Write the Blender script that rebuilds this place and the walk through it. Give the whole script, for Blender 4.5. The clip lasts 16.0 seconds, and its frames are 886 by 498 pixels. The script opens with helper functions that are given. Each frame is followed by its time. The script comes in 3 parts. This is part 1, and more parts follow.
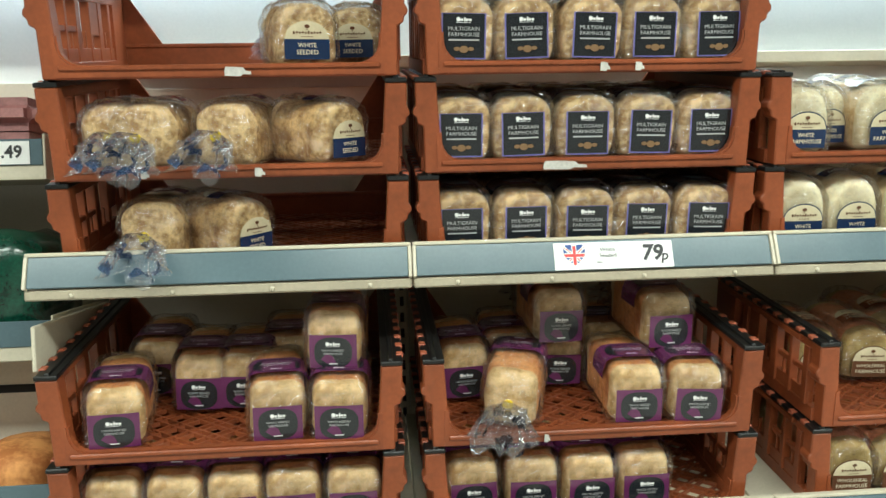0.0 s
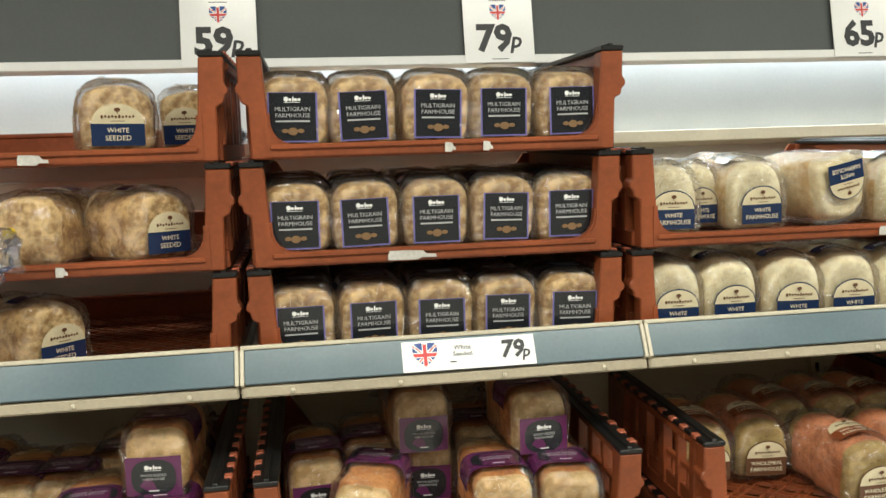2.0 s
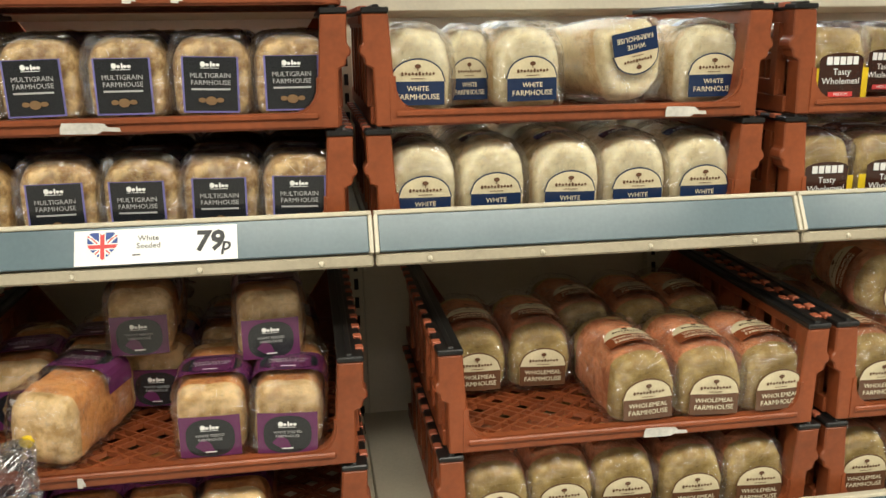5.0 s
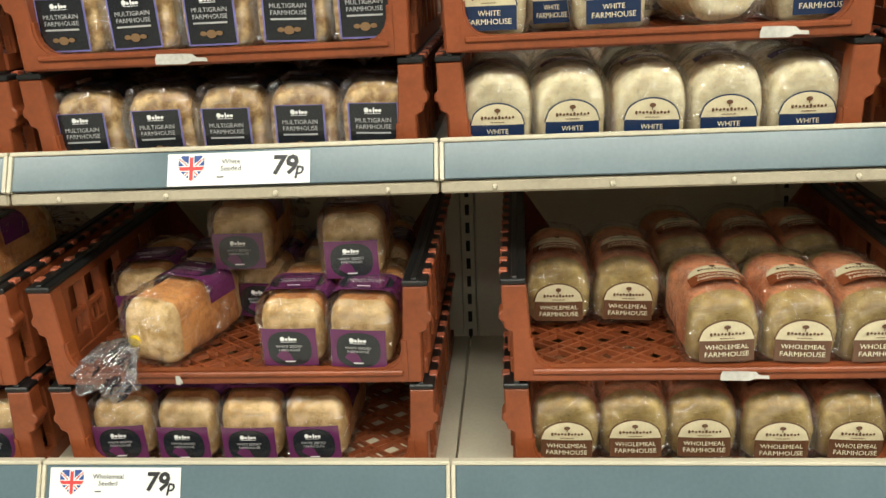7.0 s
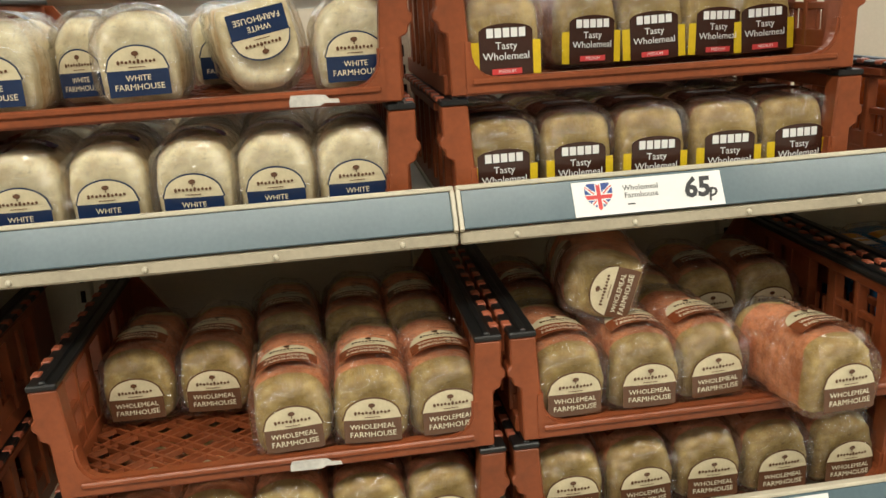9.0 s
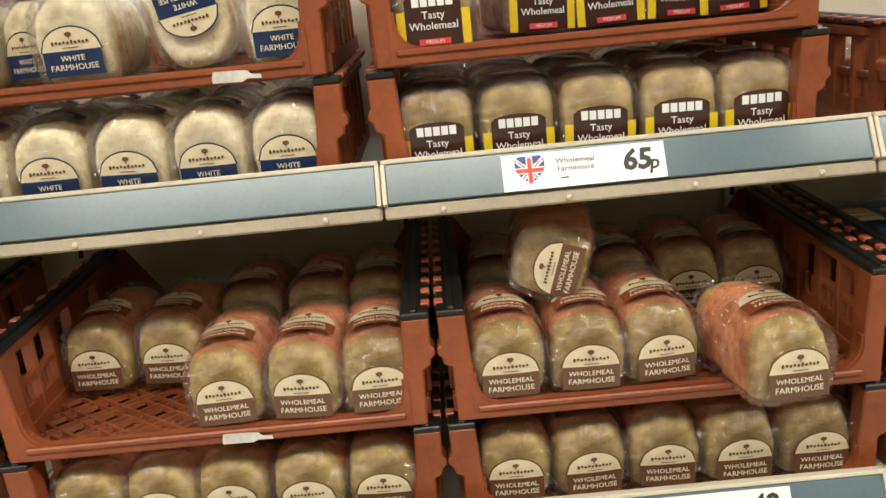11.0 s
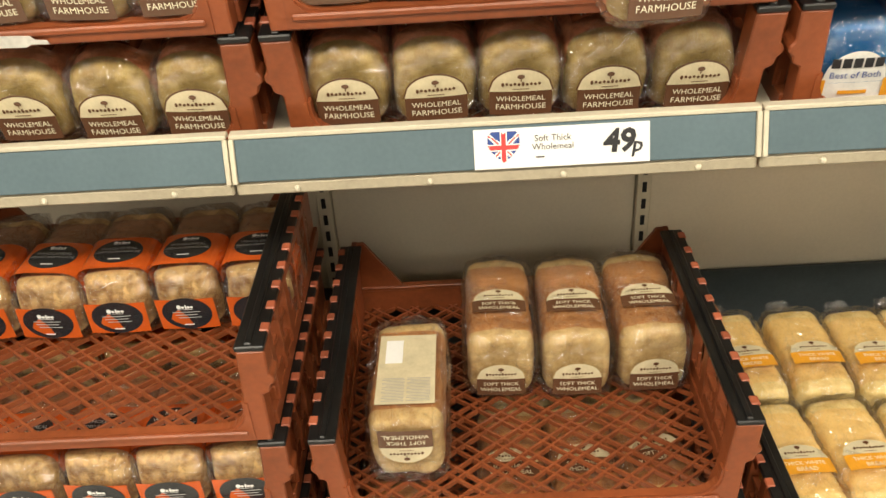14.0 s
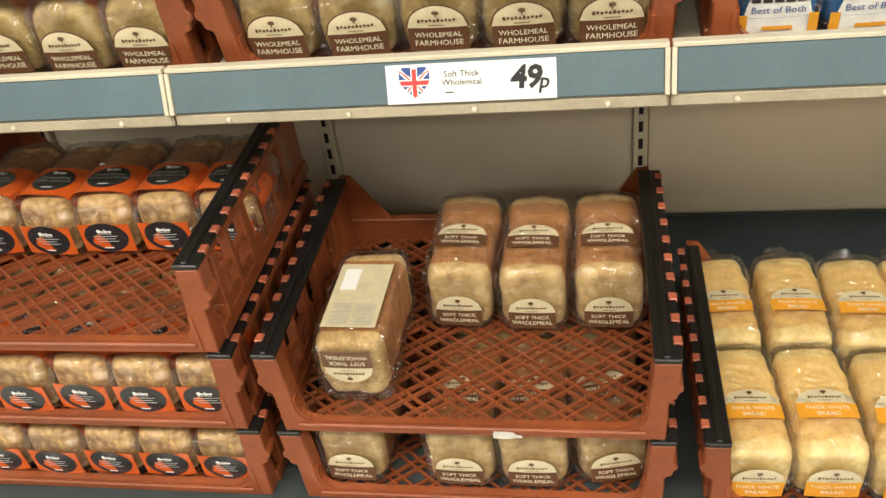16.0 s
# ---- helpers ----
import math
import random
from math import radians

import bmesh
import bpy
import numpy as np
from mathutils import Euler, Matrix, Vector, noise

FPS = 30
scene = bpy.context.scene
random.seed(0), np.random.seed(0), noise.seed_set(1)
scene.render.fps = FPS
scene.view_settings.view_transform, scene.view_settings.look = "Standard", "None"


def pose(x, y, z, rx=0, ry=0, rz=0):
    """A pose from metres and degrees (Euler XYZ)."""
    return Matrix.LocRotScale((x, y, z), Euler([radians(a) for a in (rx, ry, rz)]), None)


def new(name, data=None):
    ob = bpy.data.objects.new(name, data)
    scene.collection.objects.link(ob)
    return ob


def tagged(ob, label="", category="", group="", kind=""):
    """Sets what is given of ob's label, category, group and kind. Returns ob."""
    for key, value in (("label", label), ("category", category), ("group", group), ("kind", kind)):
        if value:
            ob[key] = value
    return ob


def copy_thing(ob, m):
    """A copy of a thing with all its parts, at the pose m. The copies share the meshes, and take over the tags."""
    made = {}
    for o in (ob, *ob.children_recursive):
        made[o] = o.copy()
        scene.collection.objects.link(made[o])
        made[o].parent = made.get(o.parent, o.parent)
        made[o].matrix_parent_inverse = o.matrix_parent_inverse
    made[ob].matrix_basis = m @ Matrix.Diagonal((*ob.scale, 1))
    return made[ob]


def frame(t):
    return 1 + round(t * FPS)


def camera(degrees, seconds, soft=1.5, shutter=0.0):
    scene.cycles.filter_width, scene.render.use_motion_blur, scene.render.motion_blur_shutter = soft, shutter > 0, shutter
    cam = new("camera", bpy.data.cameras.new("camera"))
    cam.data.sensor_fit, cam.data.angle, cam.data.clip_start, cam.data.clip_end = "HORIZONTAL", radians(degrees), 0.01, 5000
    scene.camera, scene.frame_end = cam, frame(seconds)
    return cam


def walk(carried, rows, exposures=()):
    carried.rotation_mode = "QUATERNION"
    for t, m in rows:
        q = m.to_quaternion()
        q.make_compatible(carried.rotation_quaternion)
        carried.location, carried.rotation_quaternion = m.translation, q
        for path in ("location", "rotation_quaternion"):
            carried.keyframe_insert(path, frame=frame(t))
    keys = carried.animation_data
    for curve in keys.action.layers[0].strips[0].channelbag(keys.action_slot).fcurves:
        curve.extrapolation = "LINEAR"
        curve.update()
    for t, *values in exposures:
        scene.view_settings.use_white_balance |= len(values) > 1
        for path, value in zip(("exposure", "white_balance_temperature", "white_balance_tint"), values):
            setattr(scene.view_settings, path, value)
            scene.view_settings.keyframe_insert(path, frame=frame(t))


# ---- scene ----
cam = camera(55.1, 16.0)
METRES, EYE, TILT, LEAN, TURN = 2.8, 1.6, -2.5, 1.6, -5.0
ROWS = [
    (0.0, 0.0, 0.0, 0.0, 0.0, 0.0, -0.0),
    (0.5, 0.0254, 0.0051, 0.0117, 0.41, 5.73, 0.36),
    (1.0, 0.049, 0.0088, 0.0077, 0.77, 7.1, 0.54),
    (1.5, 0.0654, 0.0195, 0.0019, 0.32, 6.95, 1.44),
    (2.0, 0.0736, 0.0608, 0.0046, -3.41, 6.12, 1.98),
    (2.5, 0.0822, 0.0932, 0.0114, -4.75, 6.34, 1.31),
    (3.0, 0.131, 0.0956, 0.0155, -4.83, 7.08, 1.01),
    (3.5, 0.1903, 0.0794, 0.01, -4.18, 6.65, 1.04),
    (4.0, 0.2246, 0.0674, 0.0058, -3.6, 5.25, 2.19),
    (4.5, 0.2382, 0.0891, -0.0017, -3.63, 1.33, 2.68),
    (5.0, 0.2506, 0.1312, 0.0001, -3.85, -1.14, 1.01),
    (7.5, 0.3623, 0.1349, 0.0028, 11.57, -6.38, 0.22),
    (8.0, 0.3967, 0.142, 0.006, 2.94, -4.35, 2.76),
    (8.5, 0.4396, 0.1767, 0.0105, -3.3, -2.89, 3.36),
    (11.0, 0.5828, 0.1948, 0.0034, 5.05, -3.93, 3.78),
    (11.5, 0.5911, 0.1897, 0.0014, 2.36, -5.74, 4.05),
    (12.0, 0.5998, 0.1841, 0.0007, 0.56, -6.59, 4.39),
    (12.5, 0.6108, 0.1911, -0.0019, -0.91, -7.86, 5.37),
    (13.0, 0.6377, 0.2291, -0.0086, -4.85, -12.94, 5.46),
    (13.5, 0.6519, 0.2671, -0.015, -4.25, -21.64, 2.38),
    (14.0, 0.6598, 0.2724, -0.0206, 4.84, -29.47, 1.5),
    (14.5, 0.703, 0.262, -0.0223, 11.02, -33.28, 0.14),
    (15.0, 0.7354, 0.2534, -0.0215, 13.86, -34.28, 1.09),
    (15.5, 0.7554, 0.2533, -0.0168, 14.95, -33.52, 2.44),
    (16.0, 0.7726, 0.2706, -0.0207, 13.08, -33.02, 4.36),
]
EXPOSE = [(0.0, -0.05, 5500, -6), (0.5, -0.62, 5700, -3), (1.5, -0.55, 5800, 0), (2.0, -0.2, 5950, 2), (2.5, -0.36, 6000, 3), (3.5, -0.32, 6100, 4), (5.0, -0.16, 6200, 4), (7.5, 0.0, 6000, 1), (8.5, -0.34, 6150, 4), (12.0, -0.06, 6350, 7), (13.6, 0.1, 6750, 7), (14.6, 0.15, 6450, 6), (16.0, 0.15, 6300, 6)]
walk(cam, [(t, pose(0, 0, EYE, TILT, LEAN, TURN) @ pose(METRES * x, METRES * y, METRES * z, 90 + pitch, roll, yaw)) for t, x, y, z, yaw, pitch, roll in ROWS],
     EXPOSE)

# ---- light ----
world = bpy.data.worlds.new("world")
scene.world = world
world.use_nodes = True
world.node_tree.nodes["Background"].inputs[0].default_value = (1.0, 0.95, 0.88, 1)
world.node_tree.nodes["Background"].inputs[1].default_value = 0.035
LAMP = 72.0


# ---- materials ----
def mat(name, col, rough=0.5, metal=0.0, vary=0.12, scale=14.0, fine=140.0, bump=0.15, rand=0.0, col2=None, coat=0.0, emit=0.0, span=(0.5, 1.0)):
    m = bpy.data.materials.new(name)
    m.use_nodes = True
    nt = m.node_tree
    b = nt.nodes["Principled BSDF"]
    b.inputs["Roughness"].default_value = rough
    b.inputs["Metallic"].default_value = metal
    b.inputs["Coat Weight"].default_value = coat
    b.inputs["Coat Roughness"].default_value = 0.12
    tc = nt.nodes.new("ShaderNodeTexCoord")
    n1 = nt.nodes.new("ShaderNodeTexNoise")
    n1.inputs["Scale"].default_value = scale
    n1.inputs["Detail"].default_value = 6
    n2 = nt.nodes.new("ShaderNodeTexNoise")
    n2.inputs["Scale"].default_value = fine
    n2.inputs["Detail"].default_value = 3
    for n in (n1, n2):
        nt.links.new(tc.outputs["Object"], n.inputs["Vector"])
    add = nt.nodes.new("ShaderNodeMath")
    add.operation = "ADD"
    nt.links.new(n1.outputs[0], add.inputs[0])
    half = nt.nodes.new("ShaderNodeMath")
    half.operation = "MULTIPLY"
    half.inputs[1].default_value = 0.5
    nt.links.new(n2.outputs[0], half.inputs[0])
    nt.links.new(half.outputs[0], add.inputs[1])
    ramp = nt.nodes.new("ShaderNodeValToRGB")
    e = ramp.color_ramp.elements
    e[0].position, e[1].position = span
    dark = col2 or tuple(c * (1 - vary * 1.6) for c in col)
    light = tuple(min(1, c * (1 + vary)) for c in col)
    e[0].color, e[1].color = (*dark, 1), (*light, 1)
    nt.links.new(add.outputs[0], ramp.inputs[0])
    out = ramp.outputs[0]
    if rand:
        oi = nt.nodes.new("ShaderNodeObjectInfo")
        mr = nt.nodes.new("ShaderNodeMapRange")
        mr.inputs["To Min"].default_value, mr.inputs["To Max"].default_value = 1 - rand, 1 + rand
        nt.links.new(oi.outputs["Random"], mr.inputs["Value"])
        hs = nt.nodes.new("ShaderNodeHueSaturation")
        nt.links.new(out, hs.inputs["Color"])
        nt.links.new(mr.outputs[0], hs.inputs["Value"])
        out = hs.outputs[0]
    nt.links.new(out, b.inputs["Base Color"])
    if bump:
        bp = nt.nodes.new("ShaderNodeBump")
        bp.inputs["Strength"].default_value = bump
        bp.inputs["Distance"].default_value = 0.002
        nt.links.new(add.outputs[0], bp.inputs["Height"])
        nt.links.new(bp.outputs[0], b.inputs["Normal"])
    if emit:
        b.inputs["Emission Color"].default_value = (*col, 1)
        b.inputs["Emission Strength"].default_value = emit
    return m


def film(name, tint=(1, 1, 1), haze=0.0, gloss=0.15, ink=None):
    """Clear crinkled packaging film: see-through with a sharp, uneven gloss."""
    m = bpy.data.materials.new(name)
    m.use_nodes = True
    nt = m.node_tree
    nt.nodes.remove(nt.nodes["Principled BSDF"])
    N = nt.nodes.new
    tc, n1 = N("ShaderNodeTexCoord"), N("ShaderNodeTexNoise")
    n1.inputs["Scale"].default_value, n1.inputs["Detail"].default_value, n1.inputs["Distortion"].default_value = 26, 4, 1.6
    mp = N("ShaderNodeMapping")
    mp.inputs["Scale"].default_value = (1.0, 0.45, 0.8)
    nt.links.new(tc.outputs["Object"], mp.inputs["Vector"])
    nt.links.new(mp.outputs[0], n1.inputs["Vector"])
    n3 = N("ShaderNodeTexNoise")
    n3.inputs["Scale"].default_value, n3.inputs["Detail"].default_value, n3.inputs["Distortion"].default_value = 52, 2, 1.6
    nt.links.new(mp.outputs[0], n3.inputs["Vector"])
    ab = N("ShaderNodeMath")
    ab.operation = "SUBTRACT"
    ab.inputs[1].default_value = 0.5
    nt.links.new(n3.outputs[0], ab.inputs[0])
    ab2 = N("ShaderNodeMath")
    ab2.operation = "ABSOLUTE"
    nt.links.new(ab.outputs[0], ab2.inputs[0])
    fold = N("ShaderNodeMapRange")
    fold.inputs["From Min"].default_value, fold.inputs["From Max"].default_value = 0.0, 0.012
    fold.inputs["To Min"].default_value, fold.inputs["To Max"].default_value = haze + 0.24, haze
    nt.links.new(ab2.outputs[0], fold.inputs["Value"])
    bp = N("ShaderNodeBump")
    bp.inputs["Strength"].default_value, bp.inputs["Distance"].default_value = 1.0, 0.03
    nt.links.new(n1.outputs[0], bp.inputs["Height"])
    fr = N("ShaderNodeFresnel")
    fr.inputs["IOR"].default_value = 1.35
    ma = N("ShaderNodeMath")
    ma.operation = "MULTIPLY_ADD"
    ma.inputs[1].default_value = 0.35
    ma.inputs[2].default_value = gloss
    ma.use_clamp = True
    nt.links.new(fr.outputs[0], ma.inputs[0])
    tr, gl, di = N("ShaderNodeBsdfTransparent"), N("ShaderNodeBsdfGlossy"), N("ShaderNodeBsdfDiffuse")
    tr.inputs[0].default_value = (*tint, 1)
    gl.inputs["Roughness"].default_value = 0.1
    nt.links.new(bp.outputs[0], gl.inputs["Normal"])
    m1, m2 = N("ShaderNodeMixShader"), N("ShaderNodeMixShader")
    nt.links.new(fold.outputs[0], m1.inputs[0])
    nt.links.new(tr.outputs[0], m1.inputs[1])
    nt.links.new(di.outputs[0], m1.inputs[2])
    nt.links.new(ma.outputs[0], m2.inputs[0])
    under = m1.outputs[0]
    if ink:
        n4, cut, dk, m3 = N("ShaderNodeTexNoise"), N("ShaderNodeMapRange"), N("ShaderNodeBsdfDiffuse"), N("ShaderNodeMixShader")
        n4.inputs["Scale"].default_value, n4.inputs["Detail"].default_value = 34, 1
        cut.inputs["From Min"].default_value, cut.inputs["From Max"].default_value = 0.57, 0.6
        cut.inputs["To Max"].default_value = 0.85
        dk.inputs[0].default_value = (*ink, 1)
        nt.links.new(tc.outputs["Object"], n4.inputs["Vector"])
        nt.links.new(n4.outputs[0], cut.inputs["Value"])
        nt.links.new(cut.outputs[0], m3.inputs[0])
        nt.links.new(under, m3.inputs[1])
        nt.links.new(dk.outputs[0], m3.inputs[2])
        under = m3.outputs[0]
    nt.links.new(under, m2.inputs[1])
    nt.links.new(gl.outputs[0], m2.inputs[2])
    nt.links.new(m2.outputs[0], nt.nodes["Material Output"].inputs[0])
    return m


TRAY = mat("terracotta_plastic", (0.255, 0.066, 0.022), 0.38, vary=0.18, scale=9, fine=90, bump=0.08, rand=0.10)
CAP = mat("black_plastic", (0.008, 0.008, 0.008), 0.4, vary=0.3, bump=0.1)
CLIP = mat("clip_plastic", (0.36, 0.10, 0.05), 0.4, rand=0.2)
SCUFF = mat("torn_white_sticker", (0.62, 0.6, 0.55), 0.8, vary=0.2)
STRIP = mat("price_strip_plastic", (0.115, 0.165, 0.19), 0.2, vary=0.08, scale=5, bump=0.02, coat=0.0)
CREAM = mat("cream_metal", (0.62, 0.57, 0.44), 0.45, vary=0.08, scale=6, bump=0.05)
# shelf cream darkened: the shade below the price strip is in this colour
RAIL = mat("shaded_cream_rail", (0.42, 0.37, 0.27), 0.5, vary=0.12, scale=8)
PANEL = mat("cream_back_panel", (0.66, 0.60, 0.48), 0.55, vary=0.05, scale=3, bump=0.04)
WALL = mat("white_wall_paint", (0.74, 0.75, 0.73), 0.6, vary=0.04, scale=3, bump=0.05)
# for the unseen enclosing walls, dark to cut bounced light
FAR = mat("unseen_dark_wall", (0.11, 0.1, 0.09), 0.7, vary=0.3, scale=1.5)
CEIL = mat("ceiling_tile", (0.36, 0.35, 0.33), 0.8, vary=0.05, scale=2)
BOARD = mat("slate_grey_board", (0.075, 0.085, 0.082), 0.6, vary=0.08, scale=3, bump=0.03)
WHITE = mat("white_trim", (0.8, 0.8, 0.78), 0.4, vary=0.03, bump=0.02)
CARD = mat("white_card", (0.84, 0.84, 0.82), 0.3, vary=0.02, bump=0.02, coat=0.3)
INK = mat("black_ink", (0.02, 0.02, 0.022), 0.5, vary=0.05, bump=0)
GREYINK = mat("grey_ink", (0.3, 0.3, 0.3), 0.5, vary=0.05, bump=0)
RED = mat("flag_red", (0.62, 0.05, 0.05), 0.5, vary=0.05, bump=0)
BLUE = mat("flag_blue", (0.03, 0.07, 0.28), 0.5, vary=0.05, bump=0)
STEEL = mat("scuffed_steel", (0.5, 0.49, 0.45), 0.35, 0.6, vary=0.2, scale=20)
DECK = mat("dark_shelf_deck", (0.05, 0.062, 0.066), 0.45, vary=0.15, scale=8)
FLOOR = mat("grey_floor_tile", (0.34, 0.32, 0.285), 0.35, vary=0.1, scale=4)
SLOT = mat("slot_black", (0.01, 0.01, 0.01), 0.8, vary=0, bump=0)
FILM = film("clear_film")
BLUEFILM = film("printed_film_tail", (0.95, 0.97, 1.0), 0.05, 0.16, (0.015, 0.045, 0.12))
DARKFILM = film("dark_film_tail", (0.8, 0.8, 0.85), 0.04, 0.14, (0.012, 0.012, 0.018))
FILMP = dict(rough=0.22, vary=0.08, scale=40, fine=200, bump=0.35, coat=0.5)
LETTER = mat("cream_print", (0.80, 0.72, 0.52), 0.4, vary=0.04, bump=0)
LWHITE = mat("white_print", (0.82, 0.82, 0.8), 0.4, vary=0.03, bump=0)
LDIM = mat("grey_print", (0.42, 0.42, 0.42), 0.4, vary=0.05, bump=0)
LGOLD = mat("bronze_print", (0.22, 0.13, 0.06), 0.4, vary=0.1, bump=0)
P_BLACK = mat("black_print", (0.016, 0.018, 0.022), **FILMP)
P_LILAC = mat("lilac_print", (0.19, 0.17, 0.42), **FILMP)
P_PURPLE = mat("purple_print", (0.11, 0.022, 0.085), **FILMP)
P_NAVY = mat("navy_print", (0.013, 0.028, 0.08), **FILMP)
P_CREAM = mat("cream_label_print", (0.64, 0.56, 0.37), **FILMP)
P_BROWN = mat("brown_print", (0.12, 0.055, 0.028), **FILMP)
P_RED = mat("chestnut_print", (0.22, 0.06, 0.022), **FILMP)
P_YELLOW = mat("yellow_print", (0.72, 0.52, 0.02), **FILMP)
P_DARK = mat("dark_brown_print", (0.045, 0.018, 0.012), **FILMP)
P_ORANGE = mat("orange_print", (0.55, 0.095, 0.014), **FILMP)
P_BLUE = mat("bright_blue_print", (0.02, 0.2, 0.5), **FILMP)
P_AMBER = mat("amber_print", (0.74, 0.34, 0.03), **FILMP)
P_WHITE = mat("white_film_print", (0.78, 0.78, 0.74), **FILMP)
P_TOAST = mat("toast_orange_print", (0.66, 0.15, 0.02), **FILMP)


def crust(name, a, b, scale=16, fine=75):
    return mat(name, a, 0.75, vary=0.15, scale=scale, fine=fine, bump=0.5, rand=0.12, col2=b, span=(0.62, 0.86))


C_GRAIN = crust("grain_crust", (0.62, 0.41, 0.17), (0.32, 0.17, 0.055), 30, 110)
C_GRAIN_E = crust("grain_crust_end", (0.68, 0.49, 0.23), (0.38, 0.22, 0.075), 40, 130)
C_WHITE = crust("floured_white_crust", (0.78, 0.66, 0.41), (0.64, 0.42, 0.18), 7)
C_WHITE_E = crust("floured_white_end", (0.80, 0.73, 0.50), (0.70, 0.58, 0.33), 7)
C_WHOLE = crust("wholemeal_crust", (0.66, 0.27, 0.125), (0.44, 0.15, 0.06), 14)
C_WHOLE_E = crust("wholemeal_end", (0.47, 0.345, 0.125), (0.33, 0.22, 0.07), 12)
C_SEED = crust("white_seed_crust", (0.74, 0.35, 0.11), (0.52, 0.19, 0.05), 14)
C_SEED_E = crust("white_seed_end", (0.74, 0.53, 0.26), (0.52, 0.32, 0.11), 26)
C_TIN = crust("tin_loaf_crust", (0.46, 0.21, 0.07), (0.30, 0.12, 0.038), 6)
C_TIN_E = crust("tin_loaf_end", (0.62, 0.45, 0.2), (0.46, 0.29, 0.11), 8)
C_TWHITE = crust("thick_white_crust", (0.84, 0.57, 0.2), (0.72, 0.42, 0.12), 5, 40)
C_TWHITE_E = crust("thick_white_end", (0.86, 0.68, 0.3), (0.76, 0.53, 0.18), 10)
C_DARK = crust("dark_seed_crust", (0.36, 0.17, 0.075), (0.22, 0.09, 0.035), 24, 95)


# ---- mesh helpers ----
def part(name, bm, material, parent, label=""):
    me = bpy.data.meshes.new(name)
    bm.normal_update()
    bm.to_mesh(me)
    bm.free()
    mats = material if isinstance(material, (list, tuple)) else [material]
    for x in mats:
        me.materials.append(x)
    ob = new(name, me)
    if parent:
        ob.parent = parent
    if label:
        ob["label"] = label
    return ob


def box(bm, x0, x1, y0, y1, z0, z1):
    v = [bm.verts.new(p) for p in ((x0, y0, z0), (x1, y0, z0), (x1, y1, z0), (x0, y1, z0), (x0, y0, z1), (x1, y0, z1), (x1, y1, z1), (x0, y1, z1))]
    for f in ((0, 3, 2, 1), (4, 5, 6, 7), (0, 1, 5, 4), (1, 2, 6, 5), (2, 3, 7, 6), (3, 0, 4, 7)):
        bm.faces.new([v[i] for i in f])
    return bm


def bev(bm, w, seg=1):
    bmesh.ops.bevel(bm, geom=bm.edges[:], offset=w, segments=seg, affect="EDGES", clamp_overlap=True)
    return bm


def boxes(*b, w=0.0):
    bm = bmesh.new()
    for q in b:
        box(bm, *q)
    return bev(bm, w) if w else bm


def prism(bm, pts, a, b, axis="y"):
    """Extrude a polygon between a and b along an axis; pts are the other two coordinates."""
    def at(p, t):
        return (p[0], t, p[1]) if axis == "y" else (t, p[0], p[1])
    lo, hi = [bm.verts.new(at(p, a)) for p in pts], [bm.verts.new(at(p, b)) for p in pts]
    n = len(pts)
    bm.faces.new(lo)
    bm.faces.new(hi[::-1])
    for i in range(n):
        bm.faces.new((lo[i], hi[i], hi[(i + 1) % n], lo[(i + 1) % n]))
    bmesh.ops.recalc_face_normals(bm, faces=bm.faces[:])
    return bm


TEXTS = {}


def letters(text, size, bold=0.0):
    """Triangles of a line of text, centred, in its own plane."""
    key = (text, size, bold)
    if key not in TEXTS:
        cu = bpy.data.curves.new("text", "FONT")
        cu.body, cu.size, cu.align_x, cu.align_y, cu.resolution_u, cu.offset = text, size, "CENTER", "CENTER", 2, bold
        ob = new("text", cu)
        me = ob.to_mesh()
        TEXTS[key] = ([v.co.xy[:] for v in me.vertices], [tuple(p.vertices) for p in me.polygons])
        ob.to_mesh_clear()
        bpy.data.objects.remove(ob)
        bpy.data.curves.remove(cu)
    return TEXTS[key]


def lay(bm, shape, fn, du=0.0, dv=0.0, turn=0.0):
    vs, fs = shape
    c, s = math.cos(turn), math.sin(turn)
    made = [bm.verts.new(fn(du + c * u - s * v, dv + s * u + c * v)) for u, v in vs]
    for f in fs:
        try:
            bm.faces.new([made[i] for i in f])
        except ValueError:
            pass


def disc(a, b, n=28, low=-1.0, power=1.0):
    """A flat ellipse, cut off below low (a share of b)."""
    pts = []
    for i in range(n):
        t = 2 * math.pi * i / n
        c, s = math.cos(t), math.sin(t)
        pts.append((a * math.copysign(abs(c) ** power, c), max(b * low, b * math.copysign(abs(s) ** power, s))))
    return pts, [tuple(range(n))]


def sheet(u0, u1, v0, v1, nu=1, nv=1):
    vs = [(u0 + (u1 - u0) * i / nu, v0 + (v1 - v0) * j / nv) for j in range(nv + 1) for i in range(nu + 1)]
    fs = [(j * (nu + 1) + i, j * (nu + 1) + i + 1, (j + 1) * (nu + 1) + i + 1, (j + 1) * (nu + 1) + i) for j in range(nv) for i in range(nu)]
    return vs, fs


def fan(a, b, low, n=16):
    """An arch-topped label in strips, so that it can follow a curved loaf."""
    vs, fs = [], []
    for i in range(n + 1):
        u = -a + 2 * a * i / n
        vs += [(u, low), (u, max(low + 0.001, b * math.sqrt(max(0, 1 - (u / a) ** 2))))]
        if i:
            fs.append((2 * i - 2, 2 * i, 2 * i + 1, 2 * i - 1))
    return vs, fs


